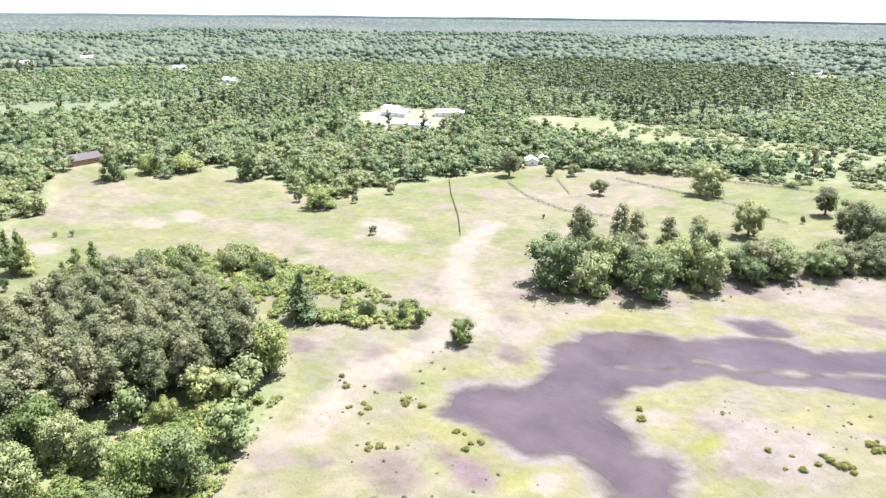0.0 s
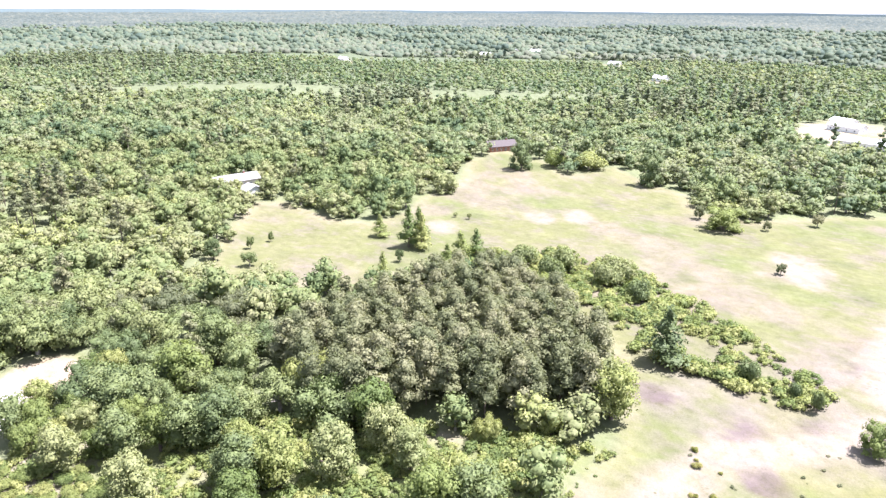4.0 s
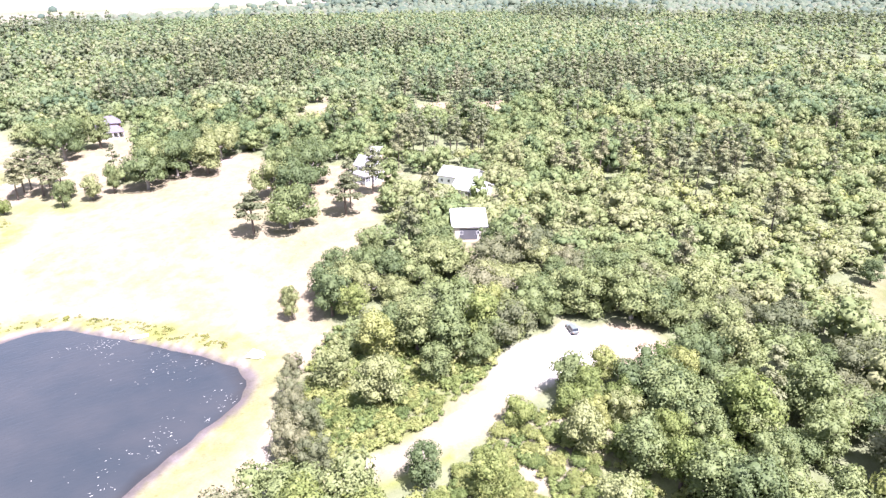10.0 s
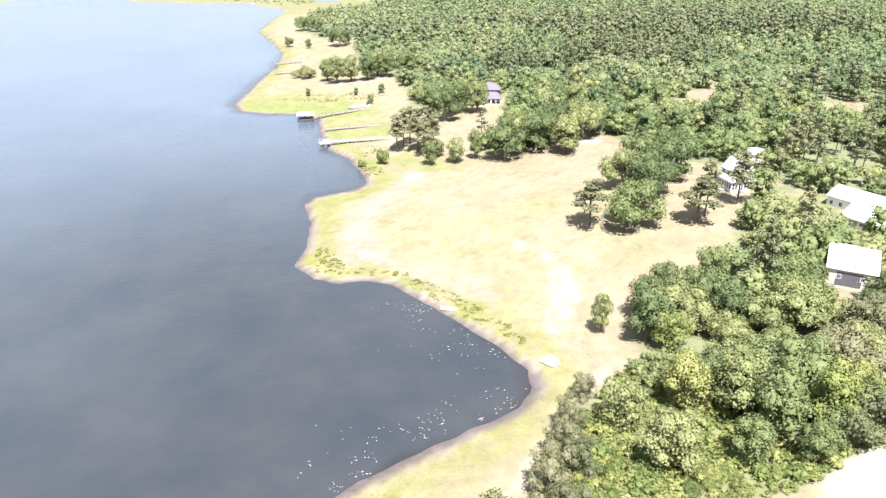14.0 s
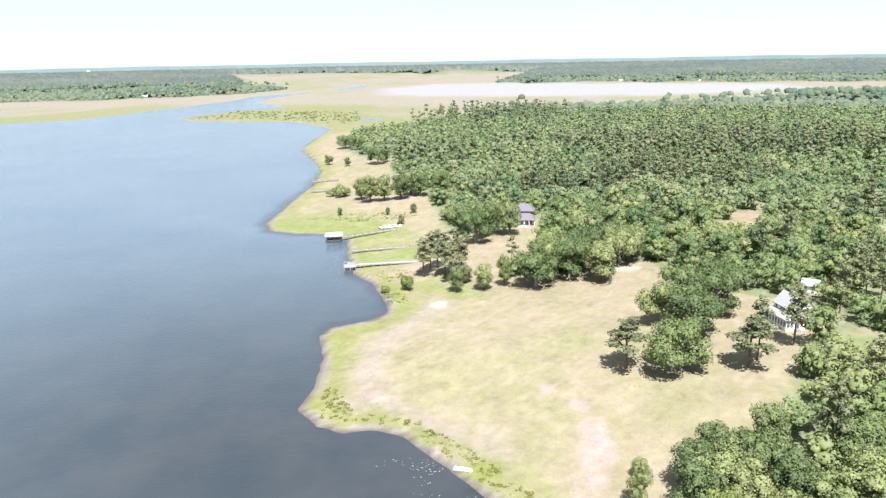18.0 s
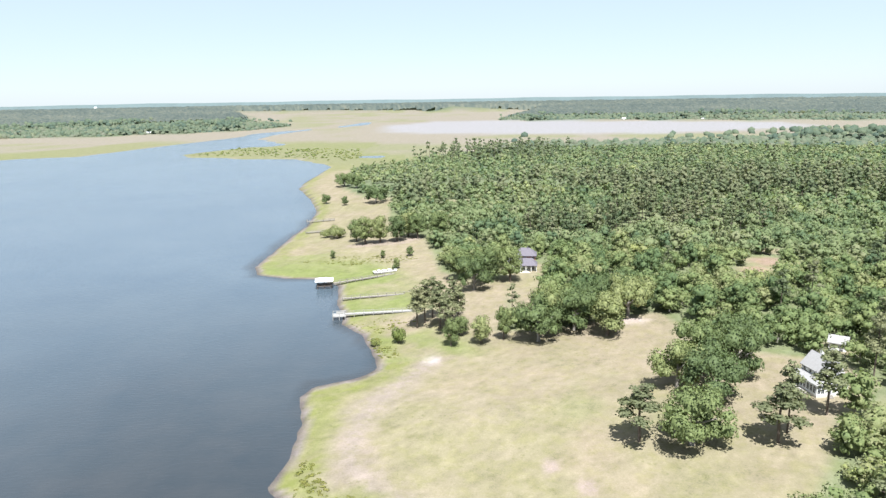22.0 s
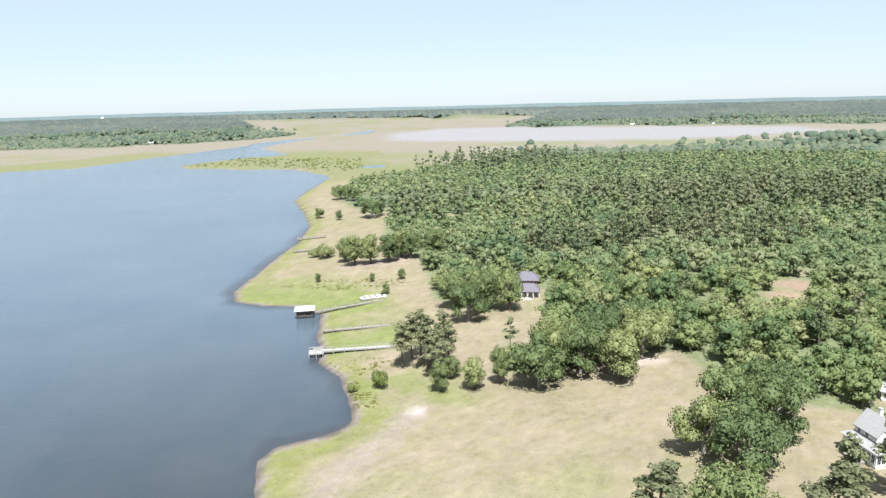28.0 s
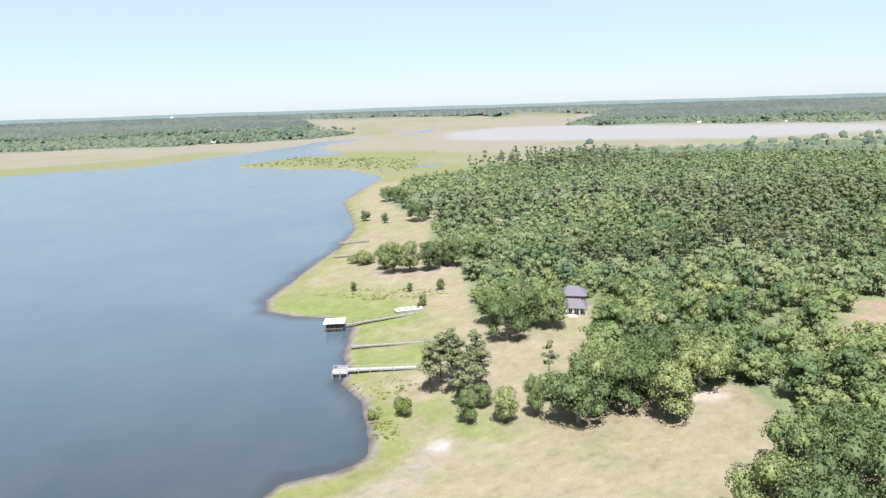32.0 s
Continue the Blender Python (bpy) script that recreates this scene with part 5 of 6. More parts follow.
def window(parent, x, y, z, w, h, side, frame_mat=None):
    """A framed window on a wall; side: the way it faces, one of -y +y -x +x."""
    frame_mat = frame_mat or WHITE_PAINT
    s = {"-": -1, "+": 1}[side[0]]
    if side[1] == "y":
        rim = boxes((x - w / 2 - 0.08, x + w / 2 + 0.08, y, y + s * 0.09, z - 0.1, z), (x - w / 2 - 0.08, x + w / 2 + 0.08, y, y + s * 0.09, z + h, z + h + 0.08),
                    (x - w / 2 - 0.08, x - w / 2, y, y + s * 0.09, z, z + h), (x + w / 2, x + w / 2 + 0.08, y, y + s * 0.09, z, z + h), (x - 0.03, x + 0.03, y, y + s * 0.07, z, z + h))
        pane = boxes((x - w / 2, x + w / 2, y, y + s * 0.04, z, z + h))
    else:
        rim = boxes((x, x + s * 0.09, y - w / 2 - 0.08, y + w / 2 + 0.08, z - 0.1, z), (x, x + s * 0.09, y - w / 2 - 0.08, y + w / 2 + 0.08, z + h, z + h + 0.08),
                    (x, x + s * 0.09, y - w / 2 - 0.08, y - w / 2, z, z + h), (x, x + s * 0.09, y + w / 2, y + w / 2 + 0.08, z, z + h), (x, x + s * 0.07, y - 0.03, y + 0.03, z, z + h))
        pane = boxes((x, x + s * 0.04, y - w / 2, y + w / 2, z, z + h))
    wob = part("window", rim, frame_mat, parent)
    part("pane", pane, GLASS, wob, "dark glass pane")


def thing(name, x, y, turn, label, category, group="", z=None):
    root = new(name)
    root.matrix_basis = pose(x, y, grade(x, y) if z is None else z, 0, 0, turn)
    return tagged(root, label, category, group)


def simple_house(name, x, y, turn, w, d, eave, ridge, wall, roof, label, axis="x", rows=((0.9, 1.2, 3.0),), category="house", group="", chimney=False, z=None):
    """A gabled building w x d about its centre, with windows on the long sides and a door."""
    h = thing(name, x, y, turn, label, category, group, z)
    bm = boxes((-w / 2, w / 2, -d / 2, d / 2, -1.5, eave))
    part("wall", bm, wall, h)
    ends, ax, a0, a1 = gable_roof(h, -w / 2, w / 2, -d / 2, d / 2, eave, ridge, roof, axis)
    part("gable", prism(ends, ax, a0 + 0.02, a1 - 0.02), wall, h)
    for sill, high, gap in rows:
        n = max(2, int(w / gap))
        for i in range(n):
            u = -w / 2 + w * (i + 0.5) / n
            for s in (-1, 1):
                window(h, u, s * d / 2, sill, 0.95, high, "-y" if s < 0 else "+y")
        for i in range(max(1, int(d / gap / 1.3))):
            u = -d / 2 + d * (i + 0.5) / max(1, int(d / gap / 1.3))
            for s in (-1, 1):
                window(h, s * w / 2, u, sill, 0.95, high, "-x" if s < 0 else "+x")
    door = part("door", boxes((0.6, 1.6, -d / 2 - 0.07, -d / 2, 0.05, 2.15)), DARK_PAINT, h, "dark panelled door")
    part("door_handle", boxes((1.42, 1.5, -d / 2 - 0.13, -d / 2 - 0.07, 1.0, 1.06)), METAL_ROOF, door)
    if chimney:
        c = part("chimney", boxes((w * 0.2, w * 0.2 + 0.9, -0.4, 0.4, eave - 1, ridge + 1.1)), BRICK, h, "red brick chimney")
        part("chimney_cap", boxes((w * 0.2 - 0.08, w * 0.2 + 0.98, -0.48, 0.48, ridge + 1.1, ridge + 1.25)), DARK_ROOF, c)
    return h


def white_house():
    """Raised white lake house: wrap-round porch storey under a low roof, tall gabled upper storey."""
    h = thing("lake_house", 187.2, 217.8, 9, "white two-storey lake house with a screened porch and pale roof", "house", z=8.0)
    h.scale = (0.74, 0.8, 1.0)
    w, d = 13.0, 13.5
    x0, x1, y0, y1 = -w / 2, w / 2, -d / 2, d / 2
    part("wall", boxes((x0 + 0.15, x1 - 0.15, y0 + 0.15, y1 - 0.15, -1, 3.9)), WHITE_PAINT, h)
    part("foundation", boxes((x0, x1, y0, y1, -1, 0.75)), CREAM_PAINT, h)
    part("eave_board", boxes((x0, x1, y0, y1, 3.65, 3.95)), WHITE_PAINT, h)
    bm = bmesh.new()
    lo = [bm.verts.new(p) for p in ((x0 - 0.6, y0 - 0.6, 3.9), (x1 + 0.6, y0 - 0.6, 3.9), (x1 + 0.6, y1 + 0.6, 3.9), (x0 - 0.6, y1 + 0.6, 3.9))]
    hi = [bm.verts.new(p) for p in ((x0 + 3, y0 + 3.4, 5.5), (x1 - 3, y0 + 3.4, 5.5), (x1 - 3, y1 - 2.5, 5.5), (x0 + 3, y1 - 2.5, 5.5))]
    bm.faces.new(lo[::-1]), bm.faces.new(hi)
    for i in range(4):
        bm.faces.new((lo[i], lo[(i + 1) % 4], hi[(i + 1) % 4], hi[i]))
    part("porch_roof", bm, PALE_ROOF, h)
    upper = (x0 + 2.4, x1 - 2.4, y0 + 3.0, y1 - 2.0)
    part("upper_wall", boxes((*upper, 3.95, 6.7)), WHITE_PAINT, h)
    ends, ax, a0, a1 = gable_roof(h, *upper, 6.7, 10.0, PALE_ROOF, "y", 0.5)
    part("gable", prism(ends, ax, a0 + 0.02, a1 - 0.02), WHITE_PAINT, h)
    ends, ax, a0, a1 = gable_roof(h, 0.5, x1 - 1.0, y0 + 2.2, y0 + 7.0, 6.3, 8.4, PALE_ROOF, "x", 0.4)
    part("dormer_gable", prism(ends, ax, a0 + 0.02, a1 - 0.02), WHITE_PAINT, h)
    part("dormer_wall", boxes((0.5, x1 - 1.0, y0 + 2.2, y0 + 7.0, 4.2, 6.3)), WHITE_PAINT, h)
    for u in (-5.4, -3.9, 0.6, 2.8, 4.9):
        window(h, u, y0 + 0.15, 1.25, 1.15, 1.9, "-y")
    for v in (-5.5, -3.8, -2.1, -0.4, 1.3, 3.0, 4.7):
        window(h, x0 + 0.15, v, 1.25, 1.15, 1.9, "-x")
    for u in (1.6, 4.0):
        window(h, u, y0 + 2.2, 4.9, 0.9, 1.2, "-y")
    window(h, upper[0], 0, 5.0, 1.0, 1.3, "-x"), window(h, upper[0], 3, 5.0, 1.0, 1.3, "-x")
    d1 = part("door", boxes((-1.5, -0.5, y0 + 0.06, y0 + 0.15, 0.8, 2.9)), DARK_PAINT, h, "dark porch door")
    part("door_handle", boxes((-0.68, -0.6, y0, y0 + 0.06, 1.8, 1.86)), METAL_ROOF, d1)
    for i in range(5):
        part("step", boxes((-1.9, -0.1, y0 - 0.3 - 0.3 * i, y0 - 0.3 * i, -0.5, 0.75 - 0.17 * i)), WOOD_GREY, h)
    c = part("chimney", boxes((1.2, 2.2, 1.5, 2.4, 6, 11.0)), WHITE_PAINT, h, "white chimney stack")
    part("chimney_cap", boxes((1.1, 2.3, 1.4, 2.5, 11.0, 11.2)), PALE_ROOF, c)
    deck = part("deck", boxes((x0 - 3.2, x0, -3.5, 4.0, -0.8, 0.7)), WOOD_GREY, h)
    for i in range(6):
        part("baluster", boxes((x0 - 3.2, x0 - 3.1, -3.5 + 1.45 * i, -3.4 + 1.45 * i, 0.7, 1.65)), WHITE_PAINT, deck)
    part("rail", boxes((x0 - 3.22, x0 - 3.08, -3.5, 4.0, 1.65, 1.73)), WHITE_PAINT, deck)


white_house()


def barn():
    h = simple_house("barn", 187.3, 151.8, -32, 10.5, 17, 3.8, 6.6, CREAM_PAINT, METAL_ROOF, "open barn with a bright white metal roof in the trees", "x", ((1.2, 1.0, 5.0),), "barn", z=8.2)
    for i in range(8):
        for s in (-1, 1):
            v = i * 1.6 - 5.6
            out = [(0, 6.87), (s * 9.0, 3.87), (s * 9.0, 3.95), (0, 6.95)]
            part("roof_rib", prism(out, "x", v - 0.04, v + 0.04), METAL_ROOF, h)
    # dark slab on the solid wall paints the shade inside an open bay
    part("opening_shade", boxes((-3.2, 2.5, -8.58, -8.5, -0.6, 2.9)), DARK_PAINT, h, "dark panel painted as the shade of an open bay")


barn()


def long_house():
    h = simple_house("ranch_house", 217.3, 194.7, -62, 15, 11, 3.4, 5.8, WHITE_PAINT, PALE_ROOF, "low ranch house with pale grey hipped roof", "x", z=8.0)
    g = simple_house("garage", 211.2, 180.0, -62, 12, 10, 3.0, 5.2, WHITE_PAINT, METAL_ROOF, "white garage with a bright metal roof", "x", ((1.2, 1.0, 4.0),), "garage", z=8.0)
    part("garage_door", boxes((-4.5, -1.2, -5.08, -5.0, -0.2, 2.3)), PALE_ROOF, g)


long_house()
simple_house("farmhouse", 366.1, 76.5, -52, 23, 9, 3.6, 6.0, CREAM_PAINT, PALE_ROOF, "long low house with a pale grey roof under oaks", "x", chimney=True)
part_wing = simple_house("house_wing", 354.1, 65.3, -52, 9, 8, 3.2, 5.2, WHITE_PAINT, PALE_ROOF, "white flat-fronted annexe at the lawn", "y", category="annexe")
simple_house("farmhouse", 457.8, -67.2, -68, 19, 10, 3.2, 6.0, BRICK, BROWN_ROOF, "brown-roofed brick farmhouse beyond the pasture", "x", chimney=True)
simple_house("shed", 319.7, -303.0, -35, 10, 7, 3.0, 4.6, WHITE_PAINT, METAL_ROOF, "small white shed behind the pasture", "x", category="shed")
simple_house("shed", 323.1, -316.4, -35, 9, 6, 2.6, 3.8, WOOD_GREY, METAL_ROOF, "low open shed with a pale roof", "x", category="shed")
simple_house("pavilion", 209.6, 248.4, -35, 5, 4.4, 2.8, 4.4, WHITE_PAINT, PALE_ROOF, "white outbuilding with a bright roof behind the lake house", "x", category="outbuilding", z=8.0)
for hx, hy, ht, hw, hd in ((528, -333, 30, 24, 12), (465, -307, 40, 30, 14), (551, -344, 20, 18, 10), (502, -373, 50, 26, 12)):
    simple_house("village_building", hx, hy, ht, hw, hd, 4.0, 6.2, WHITE_PAINT, METAL_ROOF, "white building in the distant settlement", "x", ((1.2, 1.1, 5.0),), "building", "settlement", z=5.0)
for hx, hy, ht in ((1453, -205, 20), (1433, -244, 70), (1120, -318, 40), (1759, -695, 10), (1334, -137, 60), (890, -313, 30), (561, -1060, 75), (555, -1125, 80), (1130, 100, 40), (683, 2372, 10), (905, 2265, 80), (-696, 1895, 30)):
    simple_house("distant_house", hx, hy, ht, 19, 10, 4.2, 7.0, WHITE_PAINT, METAL_ROOF, "white house far off among the woods", "x", ((1.5, 1.5, 6.0),), "house", "distant houses")


def hip_roof(parent, x0, x1, y0, y1, eave, ridge, inset, material, name="roof"):
    """A hipped roof with its ridge along x and a thin eave board."""
    bm = bmesh.new()
    my = (y0 + y1) / 2
    lo = [bm.verts.new(p) for p in ((x0, y0, eave - 0.2), (x1, y0, eave - 0.2), (x1, y1, eave - 0.2), (x0, y1, eave - 0.2))]
    up = [bm.verts.new(p) for p in ((x0, y0, eave), (x1, y0, eave), (x1, y1, eave), (x0, y1, eave))]
    r = [bm.verts.new((x0 + inset, my, ridge)), bm.verts.new((x1 - inset, my, ridge))]
    bm.faces.new(lo[::-1])
    for i in range(4):
        bm.faces.new((lo[i], lo[(i + 1) % 4], up[(i + 1) % 4], up[i]))
    for f in ((up[0], up[1], r[1], r[0]), (up[1], up[2], r[1]), (up[2], up[3], r[0], r[1]), (up[3], up[0], r[0])):
        bm.faces.new(f)
    return part(name, bm, material, parent)


def grey_house():
    h = thing("grey_house", 121.7, 364.9, -8, "dark-roofed white two-storey house among oaks", "house", z=grade(121.4, 359.8))
    part("wall", boxes((-4.6, 5.4, -1.0, 6.5, -1, 6.4)), BRICK, h, "red brick upper wall")
    hip_roof(h, -5.2, 6.0, -1.7, 7.2, 6.45, 9.6, 3.6, DARK_ROOF, "upper_roof")
    part("front_wall", boxes((-3.8, 5.6, -5.4, -1.0, -1, 3.0)), WHITE_PAINT, h)
    hip_roof(h, -4.6, 6.4, -7.6, 0.6, 3.05, 5.9, 2.6, DARK_ROOF, "lower_roof")
    part("wing_wall", boxes((-7.6, -4.6, -4.0, 5.0, -1, 3.4)), WHITE_PAINT, h)
    part("wing_roof", prism([(-8.2, 3.3), (-4.7, 5.8), (-4.7, 6.05), (-8.2, 3.55)], "y", -4.7, 5.6), DARK_ROOF, h)
    for u in (-4.2, -1.6, 1.0, 3.6, 6.0):
        part("porch_post", boxes((u - 0.12, u + 0.12, -7.3, -7.06, -0.6, 2.84)), WHITE_PAINT, h)
    part("patio", boxes((-4.6, 6.5, -9.6, -5.42, -1.0, 0.12)), SAND, h, "pale paved patio")
    for u in (-2.4, -0.1, 2.2, 4.4):
        window(h, u, -5.4, 0.5, 1.3, 2.0, "-y")
    for u in (-3.4, 0.4, 4.2):
        window(h, u, -1.0, 4.6, 1.0, 1.2, "-y")
    for v in (-2.5, 0.5, 3.5):
        window(h, -7.6, v, 0.9, 1.0, 1.5, "-x")
    part("vent_pipe", boxes((1.4, 1.7, 2.2, 2.5, 8.6, 10.2)), DARK_ROOF, h)


grey_house()


# ---------------------------------------------------------------- jetties, boats, car, fences
def jetty(name, a, b, wide, deck_z, label, material, rails=True, step_m=4.0):
    ax, ay, bx, by = *a, *b
    long, turn = math.hypot(bx - ax, by - ay), math.degrees(math.atan2(by - ay, bx - ax))
    j = new(name)
    j.matrix_basis = pose(ax, ay, 0, 0, 0, turn)
    tagged(j, label, "jetty", "jetties")
    part("deck", boxes((0, long, -wide / 2, wide / 2, deck_z - 0.08, deck_z)), material, j)
    for s in (-1, 1):
        part("stringer", boxes((0, long, s * wide / 2 - 0.06, s * wide / 2 + 0.06, deck_z - 0.36, deck_z - 0.09)), material, j)
        if rails:
            part("rail", boxes((0, long, s * wide / 2 - 0.05, s * wide / 2 + 0.05, deck_z + 0.85, deck_z + 0.95)), material, j)
    n = int(long / step_m)
    for i in range(n + 1):
        u = min(long - 0.1, i * step_m + 0.1)
        for s in (-1, 1):
            part("post", boxes((u - 0.1, u + 0.1, s * wide / 2 - 0.1, s * wide / 2 + 0.1, -1.2, deck_z + (0.95 if rails else 0.0))), material, j)
    for i in range(int(long / 0.9)):
        part("plank", boxes((i * 0.9 + 0.02, i * 0.9 + 0.86, -wide / 2 - 0.05, wide / 2 + 0.05, deck_z + 0.004, deck_z + 0.03)), material, j)
    return j


JETTY_WHITE = plain("bleached_wood", (0.27, 0.262, 0.245), 0.85, 0.2, 0.15, 2.0)
jetty("jetty", (41, 312.8), (74, 317.1), 1.9, 1.7, "pale bleached wooden jetty over the wet shore", JETTY_WHITE)
jetty("jetty", (36.8, 336.4), (71, 343.6), 1.4, 1.5, "narrow grey wooden jetty with handrails", WOOD_GREY)
jetty("jetty", (28, 362), (58, 379.6), 1.4, 1.6, "grey wooden walkway to the boathouse", WOOD_GREY)
jetty("jetty", (-17, 534), (2, 541), 1.6, 1.6, "short wooden jetty on the far shore", WOOD_GREY)
jetty("jetty", (-10, 493), (4, 497), 1.6, 1.6, "short wooden jetty on the far shore", WOOD_GREY)


def boathouse():
    h = new("boathouse")
    h.matrix_basis = pose(24.8, 360.1, 0, 0, 0, 8)
    tagged(h, "open boathouse on posts with a white hipped roof", "boathouse")
    for u in (-3.2, 0, 3.2):
        for v in (-2.6, 2.6):
            part("post", boxes((u - 0.14, u + 0.14, v - 0.14, v + 0.14, -1.5, 3.9)), WOOD_DARK, h)
    part("deck", boxes((-3.6, 3.6, -3, 3, 1.3, 1.5)), WOOD_DARK, h)
    bm = bmesh.new()
    lo = [bm.verts.new(p) for p in ((-4.3, -3.6, 3.9), (4.3, -3.6, 3.9), (4.3, 3.6, 3.9), (-4.3, 3.6, 3.9))]
    hi = [bm.verts.new(p) for p in ((-1.8, 0, 5.0), (1.8, 0, 5.0))]
    bm.faces.new(lo[::-1])
    bm.faces.new((lo[0], lo[1], hi[1], hi[0])), bm.faces.new((lo[2], lo[3], hi[0], hi[1]))
    bm.faces.new((lo[1], lo[2], hi[1])), bm.faces.new((lo[3], lo[0], hi[0]))
    part("roof", bm, METAL_ROOF, h)
    part("fascia", boxes((-4.3, 4.3, -3.6, 3.6, 3.7, 3.895)), WHITE_PAINT, h)
    for v in (-2.6, 2.6):
        part("beam", boxes((-3.4, 3.4, v - 0.1, v + 0.1, 3.3, 3.6)), WOOD_DARK, h)
    part("ladder", boxes((-3.75, -3.65, -0.4, -0.3, -0.5, 2.2), (-3.75, -3.65, 0.3, 0.4, -0.5, 2.2), (-3.74, -3.66, -0.3, 0.3, 0.2, 0.28), (-3.74, -3.66, -0.3, 0.3, 0.7, 0.78)), WOOD_GREY, h)


boathouse()


def jetty_platform():
    p = new("boat_lift")
    p.matrix_basis = pose(40.3, 311.8, 0, 0, 0, 8)
    tagged(p, "grey bleached boat lift platform at the end of the jetty", "boat lift")
    part("deck", boxes((-4.0, 1.5, -2.6, 2.2, 1.5, 1.66)), JETTY_WHITE, p)
    for u in (-3.8, -1.2, 1.2):
        for v in (-2.4, 2.0):
            part("post", boxes((u - 0.14, u + 0.14, v - 0.14, v + 0.14, -1.5, 2.7)), JETTY_WHITE, p)
    part("beam", boxes((-3.9, 1.4, -2.5, -2.3, 2.7, 2.86)), JETTY_WHITE, p)
    part("beam", boxes((-3.9, 1.4, 1.9, 2.1, 2.7, 2.86)), JETTY_WHITE, p)
    part("bench", boxes((-2.5, 1.0, 1.4, 1.8, 1.66, 2.15), (-2.5, 1.0, 1.75, 1.85, 2.15, 2.6)), JETTY_WHITE, p)


jetty_platform()


def hull(length, width, depth):
    """An open boat's shell: rounded bow, flat stern, with thickness."""
    bm = bmesh.new()
    outer, inner = [], []
    n = 9
    for i in range(n):
        u = i / (n - 1)
        half = width / 2 * (1 - max(0, (u - 0.45) / 0.55) ** 2.2) * 0.96 + 0.03
        x = length * (u - 0.5)
        lift = 0.18 * u**3
        for ring, off in ((outer, 0.0), (inner, 0.06)):
            h = max(0.02, half - off)
            ring.append([bm.verts.new((x, -h, depth + lift)), bm.verts.new((x, -h * 0.7, off + lift)), bm.verts.new((x, h * 0.7, off + lift)), bm.verts.new((x, h, depth + lift))])
    for ring, flip in ((outer, False), (inner, True)):
        for a, b in zip(ring, ring[1:]):
            for k in range(3):
                f = (a[k], a[k + 1], b[k + 1], b[k])
                bm.faces.new(f[::-1] if flip else f)
    for a, b, c, d in zip(outer, outer[1:], inner, inner[1:]):
        bm.faces.new((a[0], b[0], d[0], c[0])), bm.faces.new((a[3], c[3], d[3], b[3]))
    for e in (0, -1):
        o, q = outer[e], inner[e]
        bm.faces.new(o), bm.faces.new(q[::-1])
        bm.faces.new((o[0], q[0], q[3], o[3]))
    bmesh.ops.recalc_face_normals(bm, faces=bm.faces[:])
    return bm


def rowing_boat(x, y, turn, label, tilt=0.0, z=None, length=4.4):
    b = new("rowing_boat")
    b.matrix_basis = pose(x, y, (max(grade(x, y), 0.0) if z is None else z) + 0.02, tilt, 0, turn)
    tagged(b, label, "boat", "boats on the shore")
    part("hull", hull(length, 1.5, 0.55), BOAT_WHITE, b)
    for u in (-1.3, 0.0, 1.1):
        part("thwart", boxes((u - 0.14, u + 0.14, -0.62, 0.62, 0.36, 0.41)), JETTY_WHITE, b)


rowing_boat(83.9, 153.9, -15, "white rowing boat drawn up on the lake bank")
rowing_boat(105.4, 128.2, -62, "white rowing boat on the grass near the lone tree")
rowing_boat(104.2, 127.2, -50, "second white boat lying beside the first", 12)


def boat_rack():
    r = new("boat_rack")
    r.matrix_basis = pose(52.1, 382.3, grade(52.1, 382.3), 0, 0, 22)
    tagged(r, "low white dinghy rack with slatted top", "rack")
    part("platform", boxes((-5.8, 5.8, -1.8, 1.8, 0.0, 0.7)), WOOD_GREY, r)
    part("top", boxes((-5.9, 5.9, -1.9, 1.9, 0.7, 0.8)), WHITE_PAINT, r)
    for u in (-4.4, -1.6, 1.2, 4.0):
        part("gap_board", boxes((u, u + 0.7, -1.2, 0.8, 0.804, 1.1)), WOOD_DARK, r)
        part("cover", boxes((u + 0.75, u + 2.2, -1.6, 1.6, 0.804, 1.25)), BOAT_WHITE, r)


boat_rack()


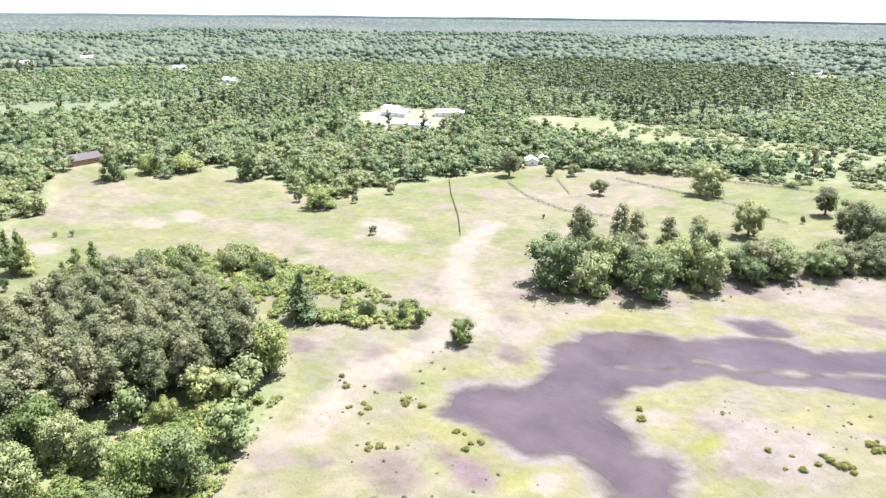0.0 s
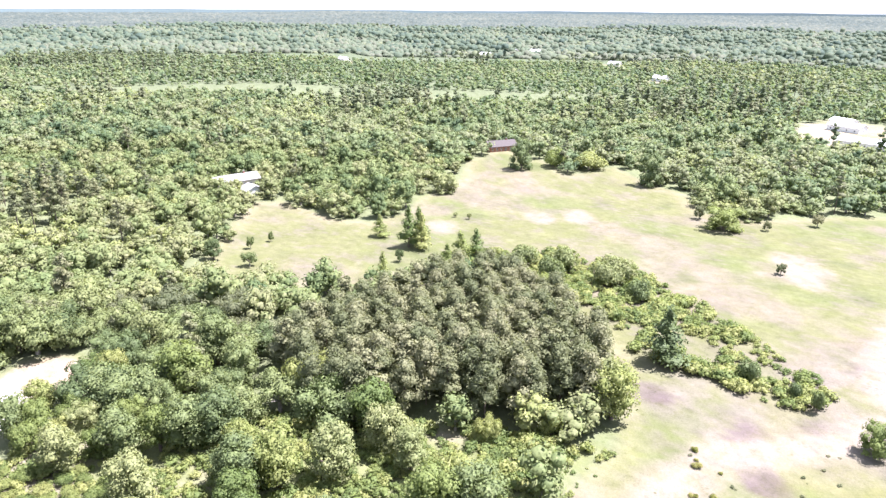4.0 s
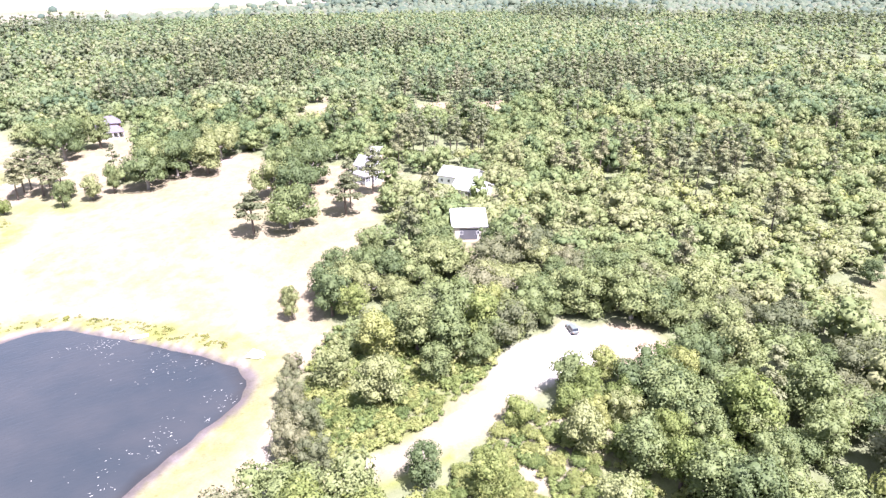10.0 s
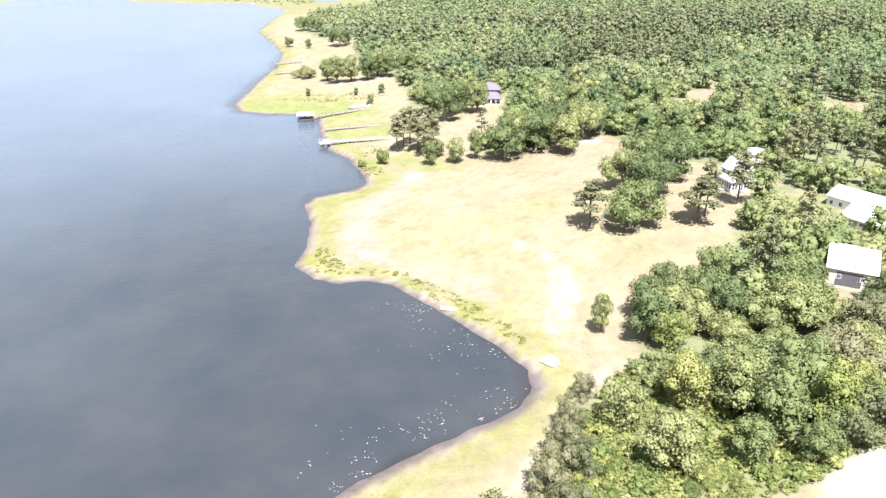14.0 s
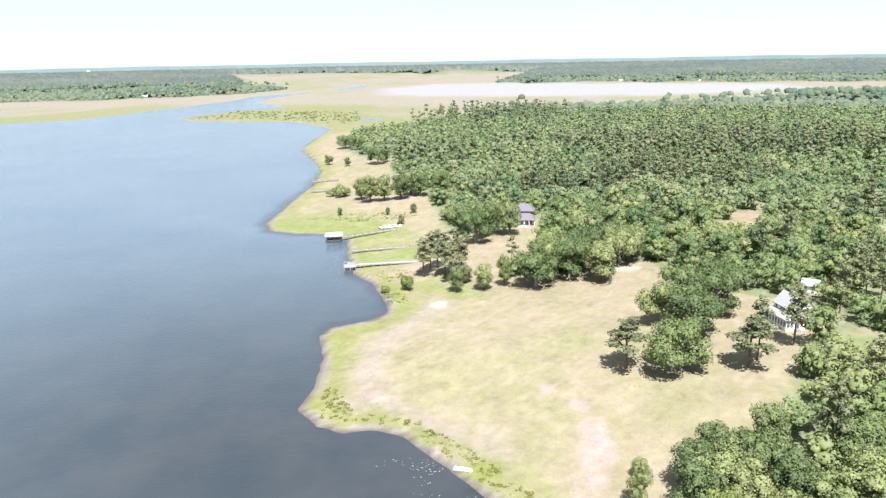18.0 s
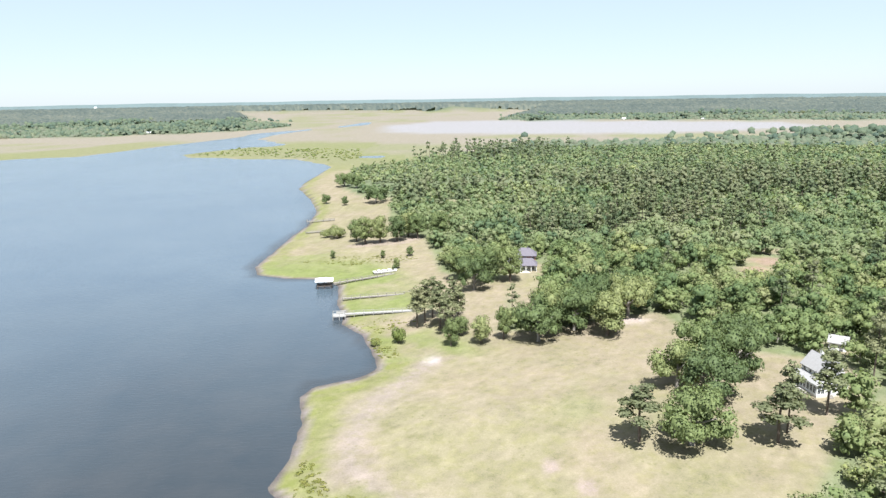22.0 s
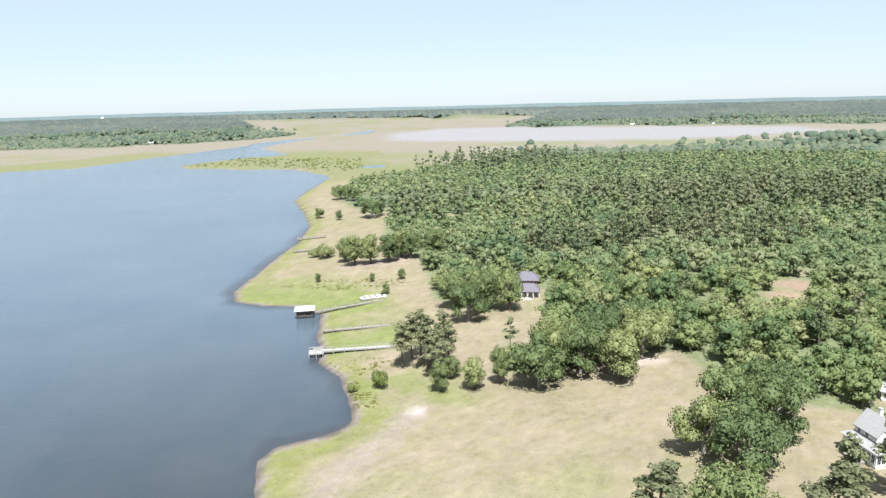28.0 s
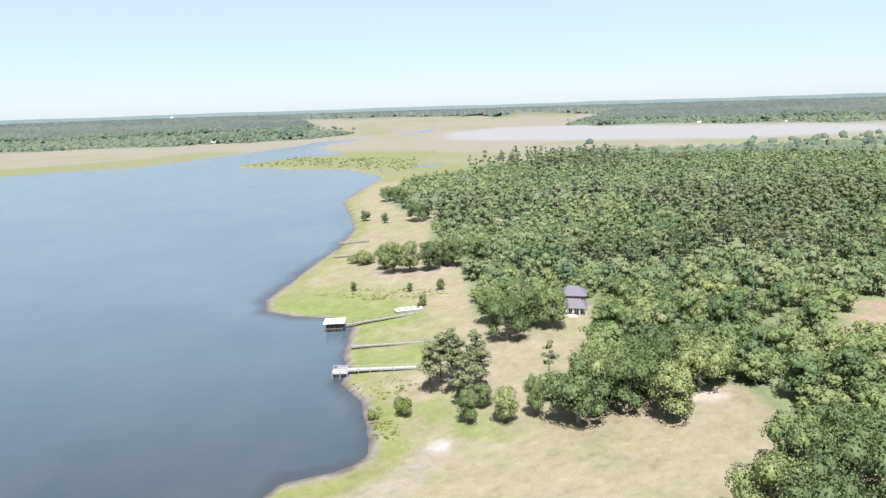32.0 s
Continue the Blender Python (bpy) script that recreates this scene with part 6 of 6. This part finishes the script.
def car():
    c = new("car")
    c.matrix_basis = pose(171.2, 87.6, grade(171.2, 87.6) + 0.02, 0, 0, 68)
    tagged(c, "grey-green estate car parked on the white gravel", "car")
    paint = plain("car_paint", (0.12, 0.14, 0.13), 0.35, 0.5, 0.05, 1.0)
    body = prism([(-2.3, 0.35), (2.3, 0.35), (2.35, 0.7), (2.2, 0.92), (1.2, 1.0), (-2.25, 1.0), (-2.35, 0.7)], "y", -0.9, 0.9)
    bmesh.ops.bevel(body, geom=body.edges[:], offset=0.06, segments=1, affect="EDGES")
    part("body", body, paint, c)
    cabin = prism([(0.95, 1.0), (0.35, 1.5), (-1.8, 1.52), (-2.2, 1.0)], "y", -0.76, 0.76)
    part("cabin", cabin, GLASS, c, "dark glazed cabin")
    part("roof", boxes((-1.75, 0.3, -0.72, 0.72, 1.5, 1.57)), paint, c)
    for u in (-1.45, 1.45):
        for s in (-1, 1):
            bm = bmesh.new()
            bmesh.ops.create_cone(bm, cap_ends=True, segments=16, radius1=0.34, radius2=0.34, depth=0.22, matrix=pose(u, s * 0.82, 0.34, 90))
            wh = part("wheel", bm, DARK_PAINT, c)
            bm = bmesh.new()
            bmesh.ops.create_cone(bm, cap_ends=True, segments=12, radius1=0.2, radius2=0.2, depth=0.05, matrix=pose(u, s * 0.94, 0.34, 90))
            part("rim", bm, METAL_ROOF, wh)
    for s in (-1, 1):
        part("headlight", boxes((2.28, 2.37, s * 0.6 - 0.16, s * 0.6 + 0.16, 0.62, 0.78)), GLASS, c)
        part("tail_light", boxes((-2.38, -2.3, s * 0.72 - 0.1, s * 0.72 + 0.1, 0.6, 0.85)), BRICK, c)


car()


def fence(name, points, label, gap=3.0, boards=3, high=1.3, material=None):
    material = material or WOOD_DARK
    f = new(name)
    x0, y0 = points[0]
    f.matrix_basis = pose(x0, y0, 0)
    tagged(f, label, "fence", "pasture fences")
    for (ax, ay), (bx, by) in zip(points, points[1:]):
        long, n = math.hypot(bx - ax, by - ay), 0
        n = max(1, int(long / gap))
        turn = math.atan2(by - ay, bx - ax)
        for i in range(n):
            px, py = ax + (bx - ax) * i / n, ay + (by - ay) * i / n
            z = grade(px, py)
            bm = boxes((-0.11, 0.11, -0.11, 0.11, -0.3, high + 0.1))
            bmesh.ops.transform(bm, matrix=pose(px - x0, py - y0, z), verts=bm.verts[:])
            part("post", bm, material, f)
            for k in range(boards):
                h = high * (k + 0.7) / boards
                bm = boxes((0, long / n, -0.04, 0.04, h - 0.1, h + 0.1))
                bmesh.ops.transform(bm, matrix=pose(px - x0, py - y0, z, 0, 0, math.degrees(turn)), verts=bm.verts[:])
                part("board", bm, material, f)


fence("board_fence", [(311.7, -232.0), (285, -213.4), (250, -191.6), (225.1, -174)], "dark weathered board fence running down the pasture", 3.2, 2, 1.15)
fence("field_fence", [(288, -256), (258, -243.4), (227.5, -240), (208, -250)], "grey post and rail fence across the pasture", 4.0, 2, 1.2, WOOD_GREY)
fence("field_fence", [(260, -315), (215, -318), (187, -318.7), (154, -310)], "grey post and rail fence across the pasture", 5.0, 2, 1.2, WOOD_GREY)
fence("field_fence", [(279, -285.4), (250, -266)], "grey post and rail fence across the pasture", 4.0, 2, 1.2, WOOD_GREY)
fence("field_fence", [(276, -334), (233, -357), (168, -386)], "grey post and rail fence across the pasture", 6.0, 2, 1.2, WOOD_GREY)


def water_tower():
    t = new("water_tower")
    t.matrix_basis = pose(-1928.3, 4129.0, 2)
    tagged(t, "white water tower on the far horizon", "water tower")
    bm = bmesh.new()
    bmesh.ops.create_uvsphere(bm, u_segments=16, v_segments=10, radius=9, matrix=Matrix.Translation((0, 0, 46)) @ Matrix.Diagonal((1, 1, 0.75, 1)))
    part("tank", bm, WHITE_PAINT, t)
    bm = bmesh.new()
    bmesh.ops.create_cone(bm, cap_ends=True, segments=12, radius1=3.2, radius2=2.2, depth=42, matrix=Matrix.Translation((0, 0, 19)))
    part("shaft", bm, WHITE_PAINT, t)


water_tower()
